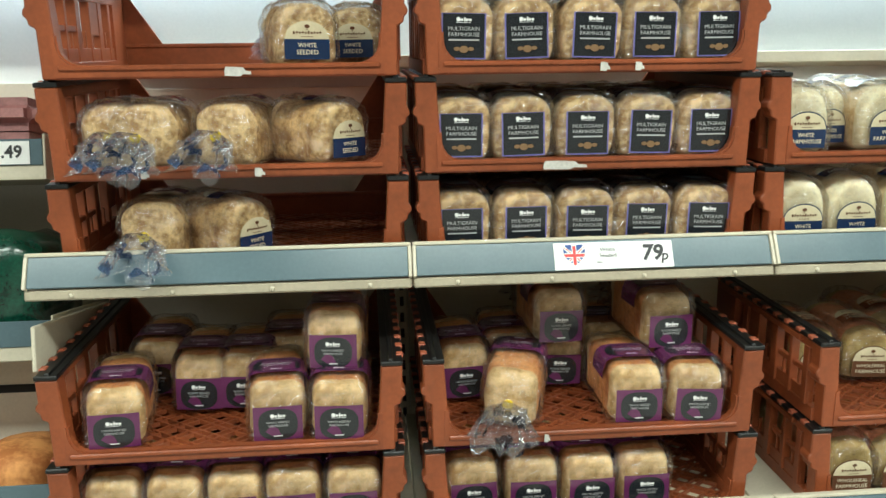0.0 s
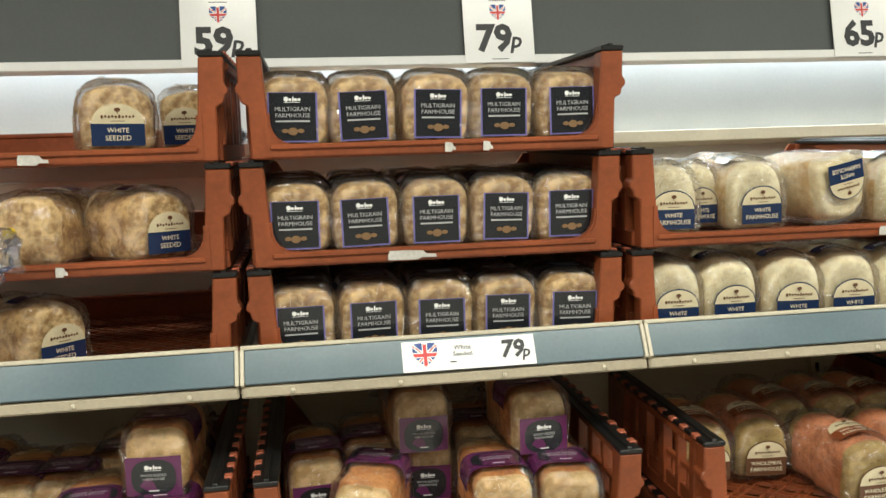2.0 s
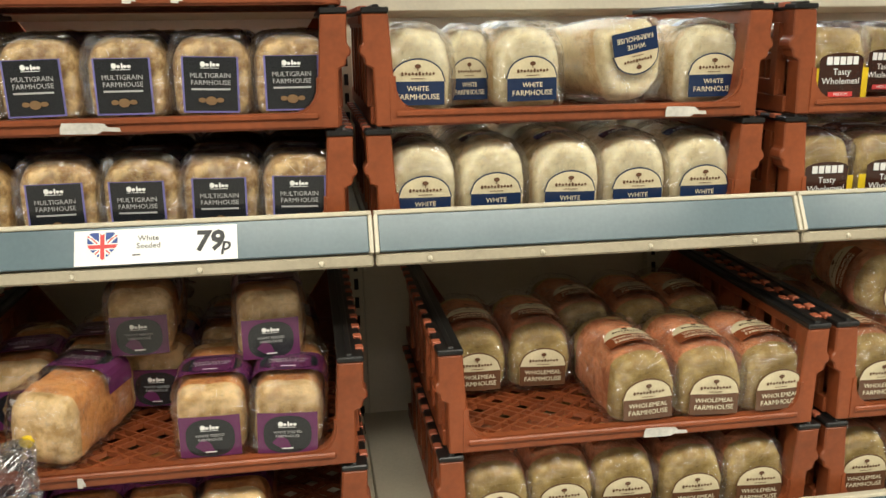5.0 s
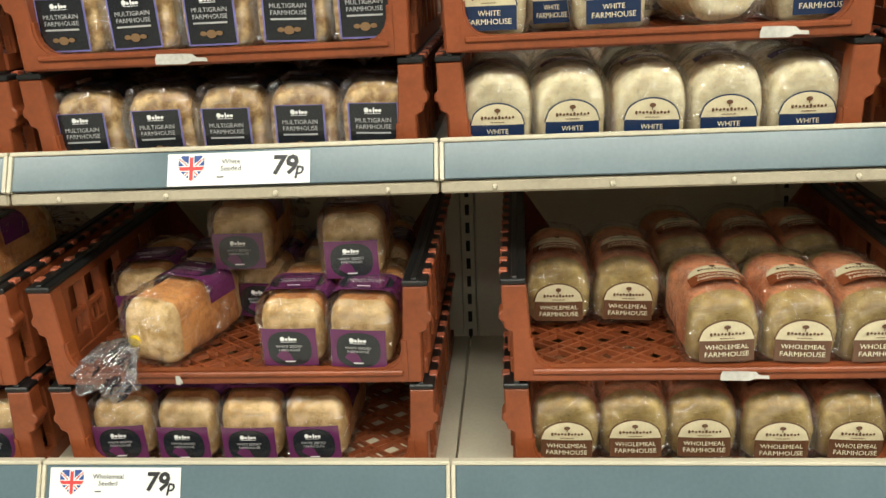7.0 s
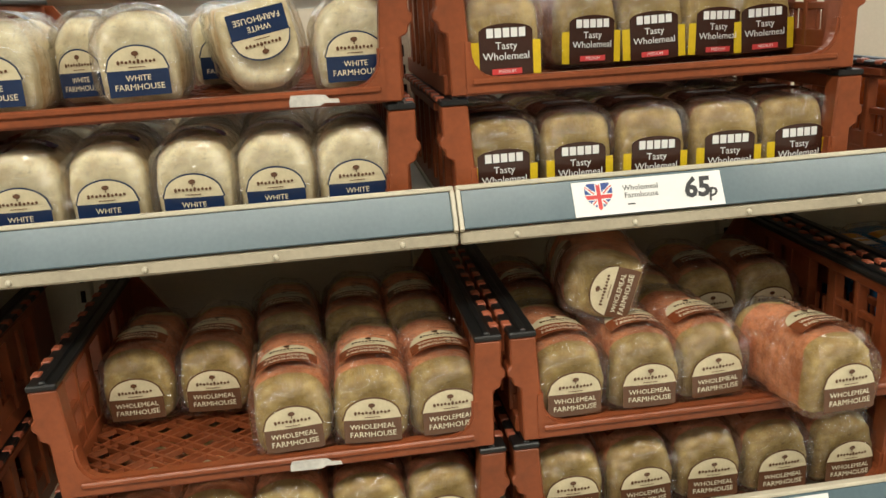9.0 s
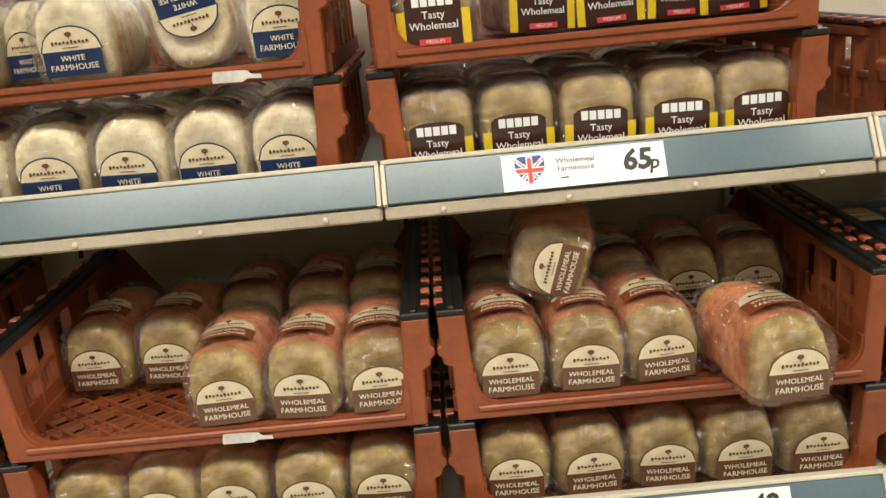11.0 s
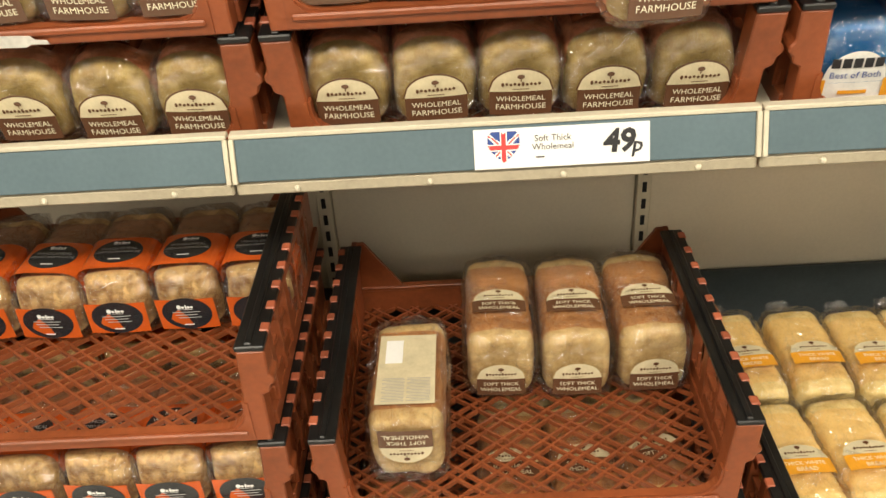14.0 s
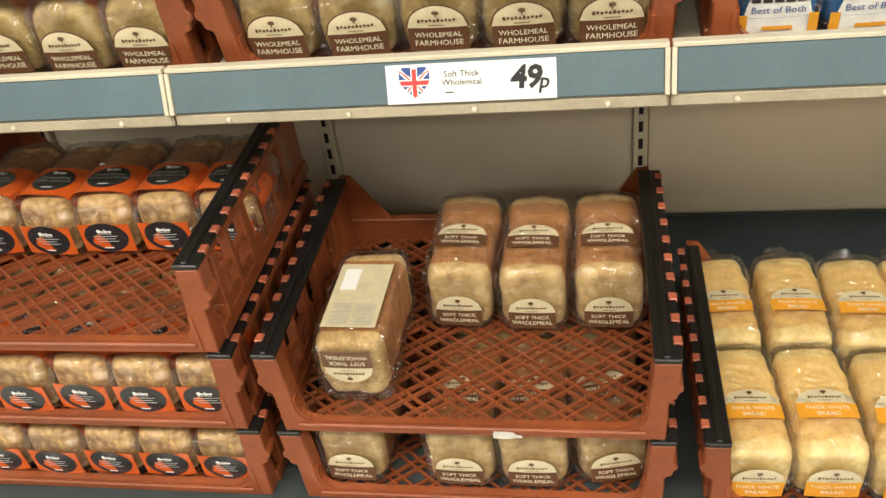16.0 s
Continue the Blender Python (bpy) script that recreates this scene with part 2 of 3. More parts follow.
def flag_heart(name, w, parent, at):
    """A heart filled with a red, white and blue cross flag, facing -y."""
    bm = bmesh.new()
    n = 30
    for i in range(n):
        for j in range(n):
            u, v = (i + 0.5) / n * 2.4 - 1.2, (j + 0.5) / n * 2.4 - 1.2
            if (u * u + v * v - 1) ** 3 - u * u * v ** 3 * 1.2 > 0:
                continue
            k = 2
            if abs(abs(u) - abs(v) * 1.1) < 0.22:
                k = 1
            if abs(abs(u) - abs(v) * 1.1) < 0.08:
                k = 0
            if abs(u) < 0.26 or abs(v - 0.1) < 0.26:
                k = 1
            if abs(u) < 0.15 or abs(v - 0.1) < 0.15:
                k = 0
            h = 1.2 / n
            q = [bm.verts.new(((u + a) * w / 2, 0, (v + b) * w / 2)) for a, b in ((-h, -h), (h, -h), (h, h), (-h, h))]
            bm.faces.new(q).material_index = k
    ob = part(name, bm, [RED, CARD, BLUE], parent)
    ob.location = at
    return ob


# ---- bread tray ----
W, D, H, STEP = 0.704, 0.575, 0.19, 0.194


def bread_tray_parts():
    root = tagged(new("bread_tray"), "terracotta plastic bread tray with black-capped sides", "bread tray", "stacked bread trays")
    bm = bmesh.new()
    x0, x1, y0, y1 = -W / 2 + 0.03, W / 2 - 0.03, 0.012, D - 0.012
    for sgn in (1, -1):
        d = Vector((math.cos(radians(38)), sgn * math.sin(radians(38))))
        nrm = Vector((-d.y, d.x))
        k = -0.75
        while k < 0.95:
            for off in (0, 0.018):
                c = nrm * (k + off)
                ts = []
                lo, hi = -9, 9
                for a, (l, h) in enumerate(((x0, x1), (y0, y1))):
                    t0, t1 = (l - c[a]) / d[a], (h - c[a]) / d[a]
                    lo, hi = max(lo, min(t0, t1)), min(hi, max(t0, t1))
                if hi - lo > 0.02:
                    p, q, s = c + d * lo, c + d * hi, nrm * 0.0022
                    z0 = 0.006 if sgn > 0 else 0.0065
                    lov = [bm.verts.new((*(r), z)) for z in (z0 - 0.004, z0 + 0.005) for r in (p - s, q - s, q + s, p + s)]
                    for f in ((4, 5, 6, 7), (0, 1, 5, 4), (2, 3, 7, 6), (3, 2, 1, 0)):
                        bm.faces.new([lov[i] for i in f])
            k += 0.052
    part("lattice_base", bm, TRAY, root)
    # low front rim that sweeps up into the corner posts
    a, r = W / 2 - 0.05, 0.04
    pts = [(-a - 0.012, 0.0), (a + 0.012, 0.0), (a + 0.012, 0.085)]
    curve = [(a - 0.002 - r + r * math.cos(t), 0.026 + r + r * math.sin(t)) for t in [-i * math.pi / 10 for i in range(6)]]
    pts += [(a - 0.002, 0.085)] + curve + [(-x, z) for x, z in curve[::-1]] + [(-a + 0.002, 0.085), (-a - 0.012, 0.085)]
    bm = prism(bmesh.new(), pts, 0.0, 0.022)
    part("front_rim", bev(bm, 0.004, 2), TRAY, root)
    lipm = boxes((-a, a, -0.005, 0.0, 0.016, 0.026), w=0.0025)
    part("rim_lip", lipm, TRAY, root)
    # back wall
    part("back_wall", boxes((-W / 2 + 0.02, W / 2 - 0.02, D - 0.012, D, 0.0, 0.065), (-W / 2 + 0.02, W / 2 - 0.02, D - 0.016, D + 0.004, 0.058, 0.068), w=0.002), TRAY, root)
    for sgn in (-1, 1):
        g = [(sgn * (W / 2 - 0.022), 0.066), (sgn * (W / 2 - 0.022), 0.18), (sgn * (W / 2 - 0.045), 0.18), (sgn * (W / 2 - 0.12), 0.066)]
        part("corner_gusset", prism(bmesh.new(), g, D - 0.011, D - 0.002), TRAY, root)

        def X(p, q):
            return (min(sgn * p, sgn * q), max(sgn * p, sgn * q))
        post = [(W / 2 - 0.042, 0.18), (W / 2, 0.18), (W / 2 - 0.001, 0.134), (W / 2 + 0.005, 0.127), (W / 2 + 0.005, 0.117), (W / 2 - 0.002, 0.112), (W / 2 - 0.004, 0.1),
                (W / 2 - 0.016, 0.094), (W / 2 - 0.018, 0.0), (W / 2 - 0.062, 0.0), (W / 2 - 0.05, 0.06)]
        bm = prism(bmesh.new(), [(sgn * x, z) for x, z in post], 0.002, 0.04)
        part("corner_post", bev(bm, 0.0025), TRAY, root)
        b = [(*X(W / 2 - 0.03, W / 2 - 0.012), 0.036, D, 0.0, 0.03), (*X(W / 2 - 0.03, W / 2 - 0.01), 0.036, 0.545, 0.157, 0.18)]
        for y, t in ((0.062, 0.022), (0.135, 0.012), (0.205, 0.026), (0.295, 0.012), (0.36, 0.026), (0.435, 0.018)):
            b.append((*X(W / 2 - 0.028, W / 2 - 0.008), y, y + t, 0.028, 0.159))
        b += [(*X(W / 2 - 0.026, W / 2 - 0.014), 0.06, 0.47, 0.028, 0.058), (*X(W / 2 - 0.026, W / 2 - 0.014), 0.06, 0.225, 0.092, 0.104),
              (*X(W / 2 - 0.026, W / 2 - 0.014), 0.30, 0.38, 0.085, 0.159), (*X(W / 2 - 0.012, W / 2), 0.09, 0.44, 0.164, 0.178)]
        for y in (0.09, 0.108, 0.16, 0.18, 0.245, 0.27, 0.32, 0.395, 0.415):
            b.append((*X(W / 2 - 0.024, W / 2 - 0.016), y, y + 0.006, 0.056, 0.094))
        side = part("side_frame", boxes(*b, w=0.0015), TRAY, root)
        bm = prism(bmesh.new(), [(0.47, 0.028), (D, 0.028), (D, 0.18), (0.47, 0.18)], *X(W / 2 - 0.03, W / 2 - 0.02), axis="x")
        part("rear_gusset", bm, TRAY, root)
        cap = part("top_cap", boxes((*X(W / 2 - 0.043, W / 2 + 0.001), 0.0, 0.545, 0.1805, H), (*X(W / 2 - 0.028, W / 2 - 0.017), 0.004, 0.54, H - 0.003, H + 0.004), w=0.002), CAP, root, "black plastic cap along the side")
        first = None
        for i in range(10):
            y = 0.035 + i * 0.053
            xo = (0.0, 0.011)
            if first is None:
                first = part("clip", boxes((*X(W / 2 - xo[0] + 0.003, W / 2 - xo[1]), 0, 0.019, H - 0.006, H + 0.0025), w=0.0015), CLIP, cap)
                first.location = (0, y, 0)
            else:
                o = new("clip", first.data)
                o.parent, o.location = cap, (0, y, 0)
    return root


PROTO = {}


def tray(m, label=""):
    if "tray" not in PROTO:
        PROTO["tray"] = bread_tray_parts()
        PROTO["tray"].matrix_basis = m
        ob = PROTO["tray"]
    else:
        ob = copy_thing(PROTO["tray"], m)
    if label:
        ob["label"] = label
    return ob


# ---- loaves ----
def section(w, h, pt=0.55, n=40, grow=0.0):
    """Cross-section of a loaf, counter-clockwise from its right side."""
    out, zc = [], 0.5 * h
    for i in range(n):
        t = 2 * math.pi * i / n
        c, s = math.cos(t), math.sin(t)
        p = pt if s > 0 else 0.28
        a = w / 2 * (1 - 0.05 * max(0, -s)) + grow
        x = a * math.copysign(abs(c) ** (p if s > 0 else 0.28), c)
        z = zc + (h / 2 + grow) * math.copysign(abs(s) ** p, s)
        out.append((x, z))
    return out


def top_map(w, h, pt, grow):
    """Follow the upper side of the loaf: arc length from the crown, and y, to a place."""
    sec = section(w, h, pt, 240, grow)
    up = sorted([p for p in sec if p[1] > 0.5 * h], key=lambda p: p[0])
    xs, zs = [p[0] for p in up], [p[1] for p in up]
    mid = min(range(len(xs)), key=lambda i: abs(xs[i]))
    s = [0.0]
    for i in range(1, len(xs)):
        s.append(s[-1] + math.hypot(xs[i] - xs[i - 1], zs[i] - zs[i - 1]))
    s = [q - s[mid] for q in s]
    return lambda u, v: (float(np.interp(u, s, xs)), v, float(np.interp(u, s, zs)))


def body(w, h, L, pt, rings, n, grow, amp, freq, seed, split=True, facets=False):
    bm = bmesh.new()
    sec, zc, prev = section(w, h, pt, n, grow), 0.5 * h, None
    for k, (y, s) in enumerate(rings):
        row = []
        for x, z in sec:
            p = Vector((x * s, y, zc + (z - zc) * s))
            if amp:
                q = noise.noise_vector(p * freq + Vector((seed, seed * 2, 0)))
                p += q * amp
                p += noise.noise_vector(p * freq * 3.1 + Vector((0, seed, 5))) * amp * 0.4
            p.z = max(p.z, 0.0004 if grow else 0.002)
            row.append(bm.verts.new(p))
        if prev:
            for i in range(n):
                f = bm.faces.new((prev[i], prev[(i + 1) % n], row[(i + 1) % n], row[i]))
                f.smooth = not facets
                f.material_index = 1 if split and (k <= 4 or k > len(rings) - 5) else 0
        else:
            f = bm.faces.new(row[::-1])
            f.material_index, f.smooth = 1 if split else 0, True
        prev = row
    f = bm.faces.new(prev)
    f.material_index = 1 if split else 0
    if facets:
        bmesh.ops.triangulate(bm, faces=bm.faces[:])
    bmesh.ops.recalc_face_normals(bm, faces=bm.faces[:])
    return bm


KINDS = {}


def loaf(kind, w=0.121, h=0.126, L=0.235, pt=0.55, mats=(C_GRAIN, C_GRAIN_E), label="", front=(), top=(), wrap=None, tail=FILM, seed=1):
    KINDS[kind] = dict(w=w, h=h, L=L, pt=pt, mats=mats, label=label, front=front, top=top, wrap=wrap or FILM, tail=tail, seed=seed)


def pleated_tail(y0, z0, seed, n=54, rows=12, length=0.09):
    """The gathered end of a bag: pleats that flare out from the tie and droop."""
    bm, prev = bmesh.new(), None
    for j in range(rows + 1):
        t = j / rows
        ring = []
        for i in range(n):
            a = 2 * math.pi * i / n
            q = noise.noise_vector(Vector((math.cos(a) * 1.6, math.sin(a) * 1.6, t * 2.2 + seed)))
            rad = 0.009 + 0.044 * t ** 0.8 * (1 + 0.28 * math.cos(9 * a + 3 * q.x) + 0.5 * q.y)
            d = length * t * (1 + 0.3 * q.z)
            ring.append(bm.verts.new((rad * math.cos(a) * 1.15, y0 + d, max(z0 + rad * math.sin(a) * 0.62 - 4.0 * d * d, -0.12))))
        if prev:
            for i in range(n):
                bm.faces.new((prev[i], prev[(i + 1) % n], ring[(i + 1) % n], ring[i]))
        prev = ring
    return bm


def build_loaf(kind):
    k = KINDS[kind]
    w, h, L, pt = k["w"], k["h"], k["L"], k["pt"]
    root = tagged(new("bread_loaf"), k["label"], "bread loaf", "wrapped loaves")
    rings = [(0.004, 0.5), (0.003, 0.72), (0.006, 0.86), (0.015, 0.93), (0.03, 0.985)]
    rings += [(0.03 + (L - 0.056) * i / 26, 1.0 - 0.022 * (i % 2)) for i in range(1, 27)] + [(L - 0.012, 0.94), (L - 0.004, 0.84), (L, 0.6)]
    part("bread", body(w - 0.004, h - 0.004, L, pt, rings, 32, 0.0, 0.005, 24, k["seed"]), list(k["mats"]), root)
    g = 0.0042
    rings = [(-0.002, 0.45), (-0.004, 0.66), (-0.004, 0.8), (-0.001, 0.9), (0.006, 0.965), (0.015, 1.0), (0.026, 1.02)]
    rings += [(0.026 + (L - 0.042) * i / 30, 1.0 + 0.02 * (i % 2)) for i in range(1, 31)] + [(L + 0.002, 0.9), (L + 0.012, 0.6), (L + 0.024, 0.28), (L + 0.030, 0.16)]
    part("wrapper", body(w, h, L, pt, rings, 60, g, 0.0072, 42, k["seed"] + 7, False, True), k["wrap"], root, "clear crinkled plastic film")
    big = k["tail"] is not FILM
    rings = [(L + 0.031, 0.15), (L + 0.040, 0.22), (L + 0.052, 0.34), (L + 0.064, 0.4)]
    if big:
        tape = bmesh.new()
        bmesh.ops.create_cone(tape, cap_ends=True, segments=12, radius1=0.011, radius2=0.011, depth=0.007, matrix=pose(0, L + 0.031, h / 2, 90))
        part("tape", tape, P_YELLOW, root, "yellow closing tape")
    bm = pleated_tail(L + 0.031, h / 2, k["seed"]) if big else body(w, h, L, pt, rings, 26, 0, 0.006, 48, k["seed"] + 3, False, True)
    part("tail", bm, k["tail"], root)
    if kind == "soft":
        un = part("back_label", boxes((-0.05, 0.05, 0.03, 0.205, -0.0075, -0.007)), P_CREAM, root, "cream printed information panel")
        bm = bmesh.new()
        for a, b, n in ((-0.042, -0.002, 16), (0.002, 0.04, 16)):
            for i in range(n):
                yy = 0.036 + i * 0.0036
                lay(bm, sheet(a, b - 0.006 * (i % 3 == 1), yy, yy + 0.0012), lambda u, v: (u, v, -0.0082))
        part("small_print", bm, GREYINK, un)
        part("picture_panel", boxes((0.008, 0.038, 0.13, 0.19, -0.0084, -0.0078)), LWHITE, un)
    last = None
    for where, items in (("front", k["front"]), ("top", k["top"])):
        last = None
        depth = 0
        for it in items:
            bm = bmesh.new()
            shape, material, du, dv = it[1], it[2], it[3], it[4]
            turn = it[5] if len(it) > 5 else 0
            shapes = shape if isinstance(shape, list) else [(shape, 0, 0)]
            depth += 1
            e = 0.0006 * depth
            for sh, a, b in shapes:
                if where == "front":
                    lay(bm, sh, lambda u, v: (u, -0.0098 - e + 1.0 * (u * u), v), du + a, dv + b, turn)
                else:
                    f = top_map(w, h, pt, g + 0.0025 + e)
                    lay(bm, sh, lambda u, v: f(u, v), du + a, dv + b, turn)
            if it[0] == "label":
                last = part(where + "_label", bm, material, root)
            else:
                part(it[0], bm, material, last)
    return root


def bars(n, w, dy, h=0.0016):
    return [(sheet(-w * (0.5 - 0.08 * (i % 3)), w * (0.5 - 0.1 * (i % 2)), -h / 2, h / 2, 4), 0, -i * dy) for i in range(n)]


def words(*rows):
    return [(letters(t, s, b), u, v) for t, s, b, u, v in rows]


SCRIPT = [(disc(0.0042, 0.0045, 10), -0.011, 0.001), (disc(0.003, 0.0026, 8), -0.004, 0), (disc(0.0016, 0.005, 8), 0.0015, 0.001), (disc(0.003, 0.0026, 8), 0.006, 0), (disc(0.003, 0.0026, 8), 0.012, 0), (sheet(-0.015, 0.014, -0.0052, -0.0044, 3), 0, 0)]

loaf("multigrain", mats=(C_GRAIN, C_GRAIN_E), pt=0.52, w=0.128, h=0.133, label="multigrain farmhouse loaf in clear film with black label", seed=1,
     front=[("label", sheet(-0.044, 0.044, -0.044, 0.044, 8), P_LILAC, 0, 0.055), ("label_panel", sheet(-0.041, 0.041, -0.041, 0.043, 8), P_BLACK, 0, 0.055),
            ("lettering", words(("MULTIGRAIN", 0.0108, 0, 0, 0.014), ("FARMHOUSE", 0.0108, 0, 0, 0.003)), LDIM, 0, 0.055),
            ("logo", SCRIPT, LWHITE, 0, 0.086), ("small_print", bars(1, 0.06, 0.006, 0.003), LDIM, 0, 0.048), ("motif", [(disc(0.009, 0.007, 14), 0, 0), (disc(0.006, 0.004, 10), 0.014, 0.001), (disc(0.006, 0.004, 10), -0.014, 0.001)], LGOLD, 0, 0.03)],
     top=[("label", sheet(-0.075, 0.075, 0.03, 0.125, 16), P_BLACK, 0, 0), ("small_print", bars(3, 0.06, 0.012, 0.004), LDIM, 0, 0.09)])
for nm, cr, lab, seed in (("seed", (C_SEED, C_SEED_E), "white seeded farmhouse loaf in film with purple and black label", 2),):
    loaf(nm, mats=cr, pt=0.42, h=0.126, w=0.116, label=lab, seed=seed,
         front=[("label", sheet(-0.049, 0.049, -0.036, 0.036, 8), P_PURPLE, 0, 0.044), ("label_panel", disc(0.039, 0.033, power=0.75), P_BLACK, 0, 0.042),
                ("lettering", words(("WHITE SEEDED", 0.0068, 0, 0, 0.004), ("FARMHOUSE", 0.0068, 0, 0, -0.003)), LDIM, 0, 0.042), ("logo", SCRIPT, LWHITE, 0, 0.06), ("small_print", [(sheet(-0.009, 0.009, -0.001, 0.001), 0, 0)], LWHITE, 0, 0.018)],
         top=[("label", sheet(-0.1, 0.1, 0.045, 0.125, 20), P_PURPLE, 0, 0), ("label_panel", disc(0.05, 0.033, 30, power=0.8), P_BLACK, 0, 0.083),
              ("lettering", words(("WHITE SEEDED", 0.0095, 0, 0, 0.006), ("FARMHOUSE", 0.0095, 0, 0, -0.003)), LDIM, 0, 0.083), ("small_print", [(sheet(-0.012, 0.012, -0.0015, 0.0015, 3), 0, 0)], LWHITE, 0, 0.058)])
loaf("whole_seed", mats=(C_DARK, C_GRAIN), pt=0.42, h=0.122, w=0.12, label="wholemeal seeded loaf in film with orange and black label", seed=3,
     front=[("label", sheet(-0.053, 0.053, -0.034, 0.03, 8), P_ORANGE, 0, 0.042), ("label_panel", disc(0.045, 0.034), P_BLACK, 0, 0.042), ("logo", SCRIPT, LWHITE, 0, 0.056),
            ("small_print", bars(3, 0.05, 0.006), LDIM, 0, 0.046), ("barcode", [(sheet(-0.009, 0.009, -0.0012, 0.0012), 0, 0)], LWHITE, 0, 0.019)],
     top=[("label", sheet(-0.1, 0.1, 0.02, 0.115, 20), P_ORANGE, 0, 0), ("label_panel", disc(0.043, 0.036, 30), P_BLACK, 0, 0.07),
          ("lettering", words(("WHOLEMEAL", 0.011, 0, 0, 0.006), ("SEEDED FARMHOUSE", 0.0085, 0, 0, -0.005)), LDIM, 0, 0.072), ("logo", SCRIPT, LWHITE, 0, 0.095), ("small_print", [(sheet(-0.011, 0.011, -0.0015, 0.0015, 3), 0, 0)], LWHITE, 0, 0.044)])


def bakery(kind, lines, low, crusts, label, lowtop, seed, size=0.0128, h=0.13, pt=0.58, w=0.121, ty=0.08, rim=None):
    """A loaf with an arched cream label over a coloured band, on its end and its crown."""
    oval = [(disc(0.0055, 0.0038, 10), 0, 0.0095), (sheet(-0.0008, 0.0008, 0.0, 0.006), 0, 0.002)] + [(disc(0.0022, 0.0036 if i in (0, 5) else 0.0024, 8), -0.026 + i * 0.0058, -0.003 + 0.0008 * (i % 2)) for i in range(10)] + [(sheet(-0.012, 0.012, -0.0006, 0.0006, 2), 0, -0.0105)]
    txt = words(*[(t, size * (1 if i else 0.92), 0.0, 0, -0.012 - 0.0135 * i) for i, t in enumerate(lines)])
    loaf(kind, mats=crusts, label=label, seed=seed, h=h, pt=pt, w=w,
         front=([("label", fan(0.0472, 0.0385, 0.0), rim, 0, 0.052), ("arch", fan(0.045, 0.036, 0.0), P_CREAM, 0, 0.052)] if rim else [("label", fan(0.045, 0.036, 0.0), P_CREAM, 0, 0.052)]) + [ ("label_panel", sheet(-0.045, 0.045, -0.038, 0.001, 8), low, 0, 0.052), ("lettering", txt, LETTER, 0, 0.053), ("logo", oval, P_BROWN, 0, 0.068)],
         top=[("label", fan(0.05, 0.034, 0.0), P_CREAM, 0, ty), ("label_panel", sheet(-0.051, 0.051, -0.034, 0.001, 10), lowtop, 0, ty), ("lettering", txt, LETTER, 0, ty + 0.001), ("logo", oval, P_BROWN, 0, ty + 0.016)])


bakery("white", ("WHITE", "FARMHOUSE"), P_NAVY, (C_WHITE, C_WHITE_E), "white farmhouse loaf in clear film with navy label", P_NAVY, 4, pt=0.82, h=0.142, w=0.127, rim=P_NAVY)
bakery("whole", ("WHOLEMEAL", "FARMHOUSE"), P_BROWN, (C_WHOLE, C_WHOLE_E), "wholemeal farmhouse loaf in crinkled film with brown label", P_RED, 5, pt=0.82, h=0.133, w=0.125, rim=P_BROWN)
bakery("soft", ("SOFT THICK", "WHOLEMEAL"), P_BROWN, (C_TIN, C_TIN_E), "soft thick wholemeal loaf in film with brown label", P_BROWN, 6, h=0.146, pt=0.45, w=0.13, ty=0.1)
bakery("thick", ("THICK WHITE", "BREAD"), P_AMBER, (C_TWHITE, C_TWHITE_E), "thick white loaf in film with amber label", P_AMBER, 8, h=0.125, pt=0.45, w=0.127, ty=0.1)
bakery("seeded", ("WHITE", "SEEDED"), P_NAVY, (C_GRAIN, C_GRAIN_E), "small seeded loaf in loose film with navy label", P_NAVY, 9, h=0.128, w=0.13, pt=0.66)
KINDS["seeded"]["L"], KINDS["seeded"]["tail"] = 0.18, BLUEFILM
KINDS["seed"]["tail"] = DARKFILM
KINDS["soft"]["L"] = KINDS["thick"]["L"] = 0.262
loaf("tasty", mats=(C_DARK, C_WHOLE_E), pt=0.5, w=0.125, h=0.134, label="wholemeal loaf in yellow film with dark brown label", seed=10,
     front=[("label", sheet(-0.056, 0.056, -0.02, 0.034, 8), P_YELLOW, 0, 0.026), ("label_panel", sheet(-0.043, 0.043, -0.048, 0.022, 8), P_DARK, 0, 0.053), ("crown", fan(0.043, 0.012, 0.0), P_DARK, 0, 0.075),
            ("lettering", words(("Tasty", 0.016, 0.0, 0, 0.002), ("Wholemeal", 0.016, 0.0, 0, -0.014)), LWHITE, 0, 0.051), ("logo", [(sheet(-0.031 + i * 0.0128, -0.0205 + i * 0.0128, -0.007, 0.007, 1), 0, 0) for i in range(5)], LWHITE, 0, 0.073),
            ("strength_band", sheet(-0.024, 0.024, -0.0045, 0.0045, 4), RED, 0, 0.014), ("strength_text", words(("MEDIUM", 0.0075, 0, 0, 0)), LWHITE, 0, 0.014)],
     top=[("label", sheet(-0.062, 0.062, 0.05, 0.13, 16), P_DARK, 0, 0), ("small_print", bars(2, 0.07, 0.014, 0.005), LDIM, 0, 0.095)])
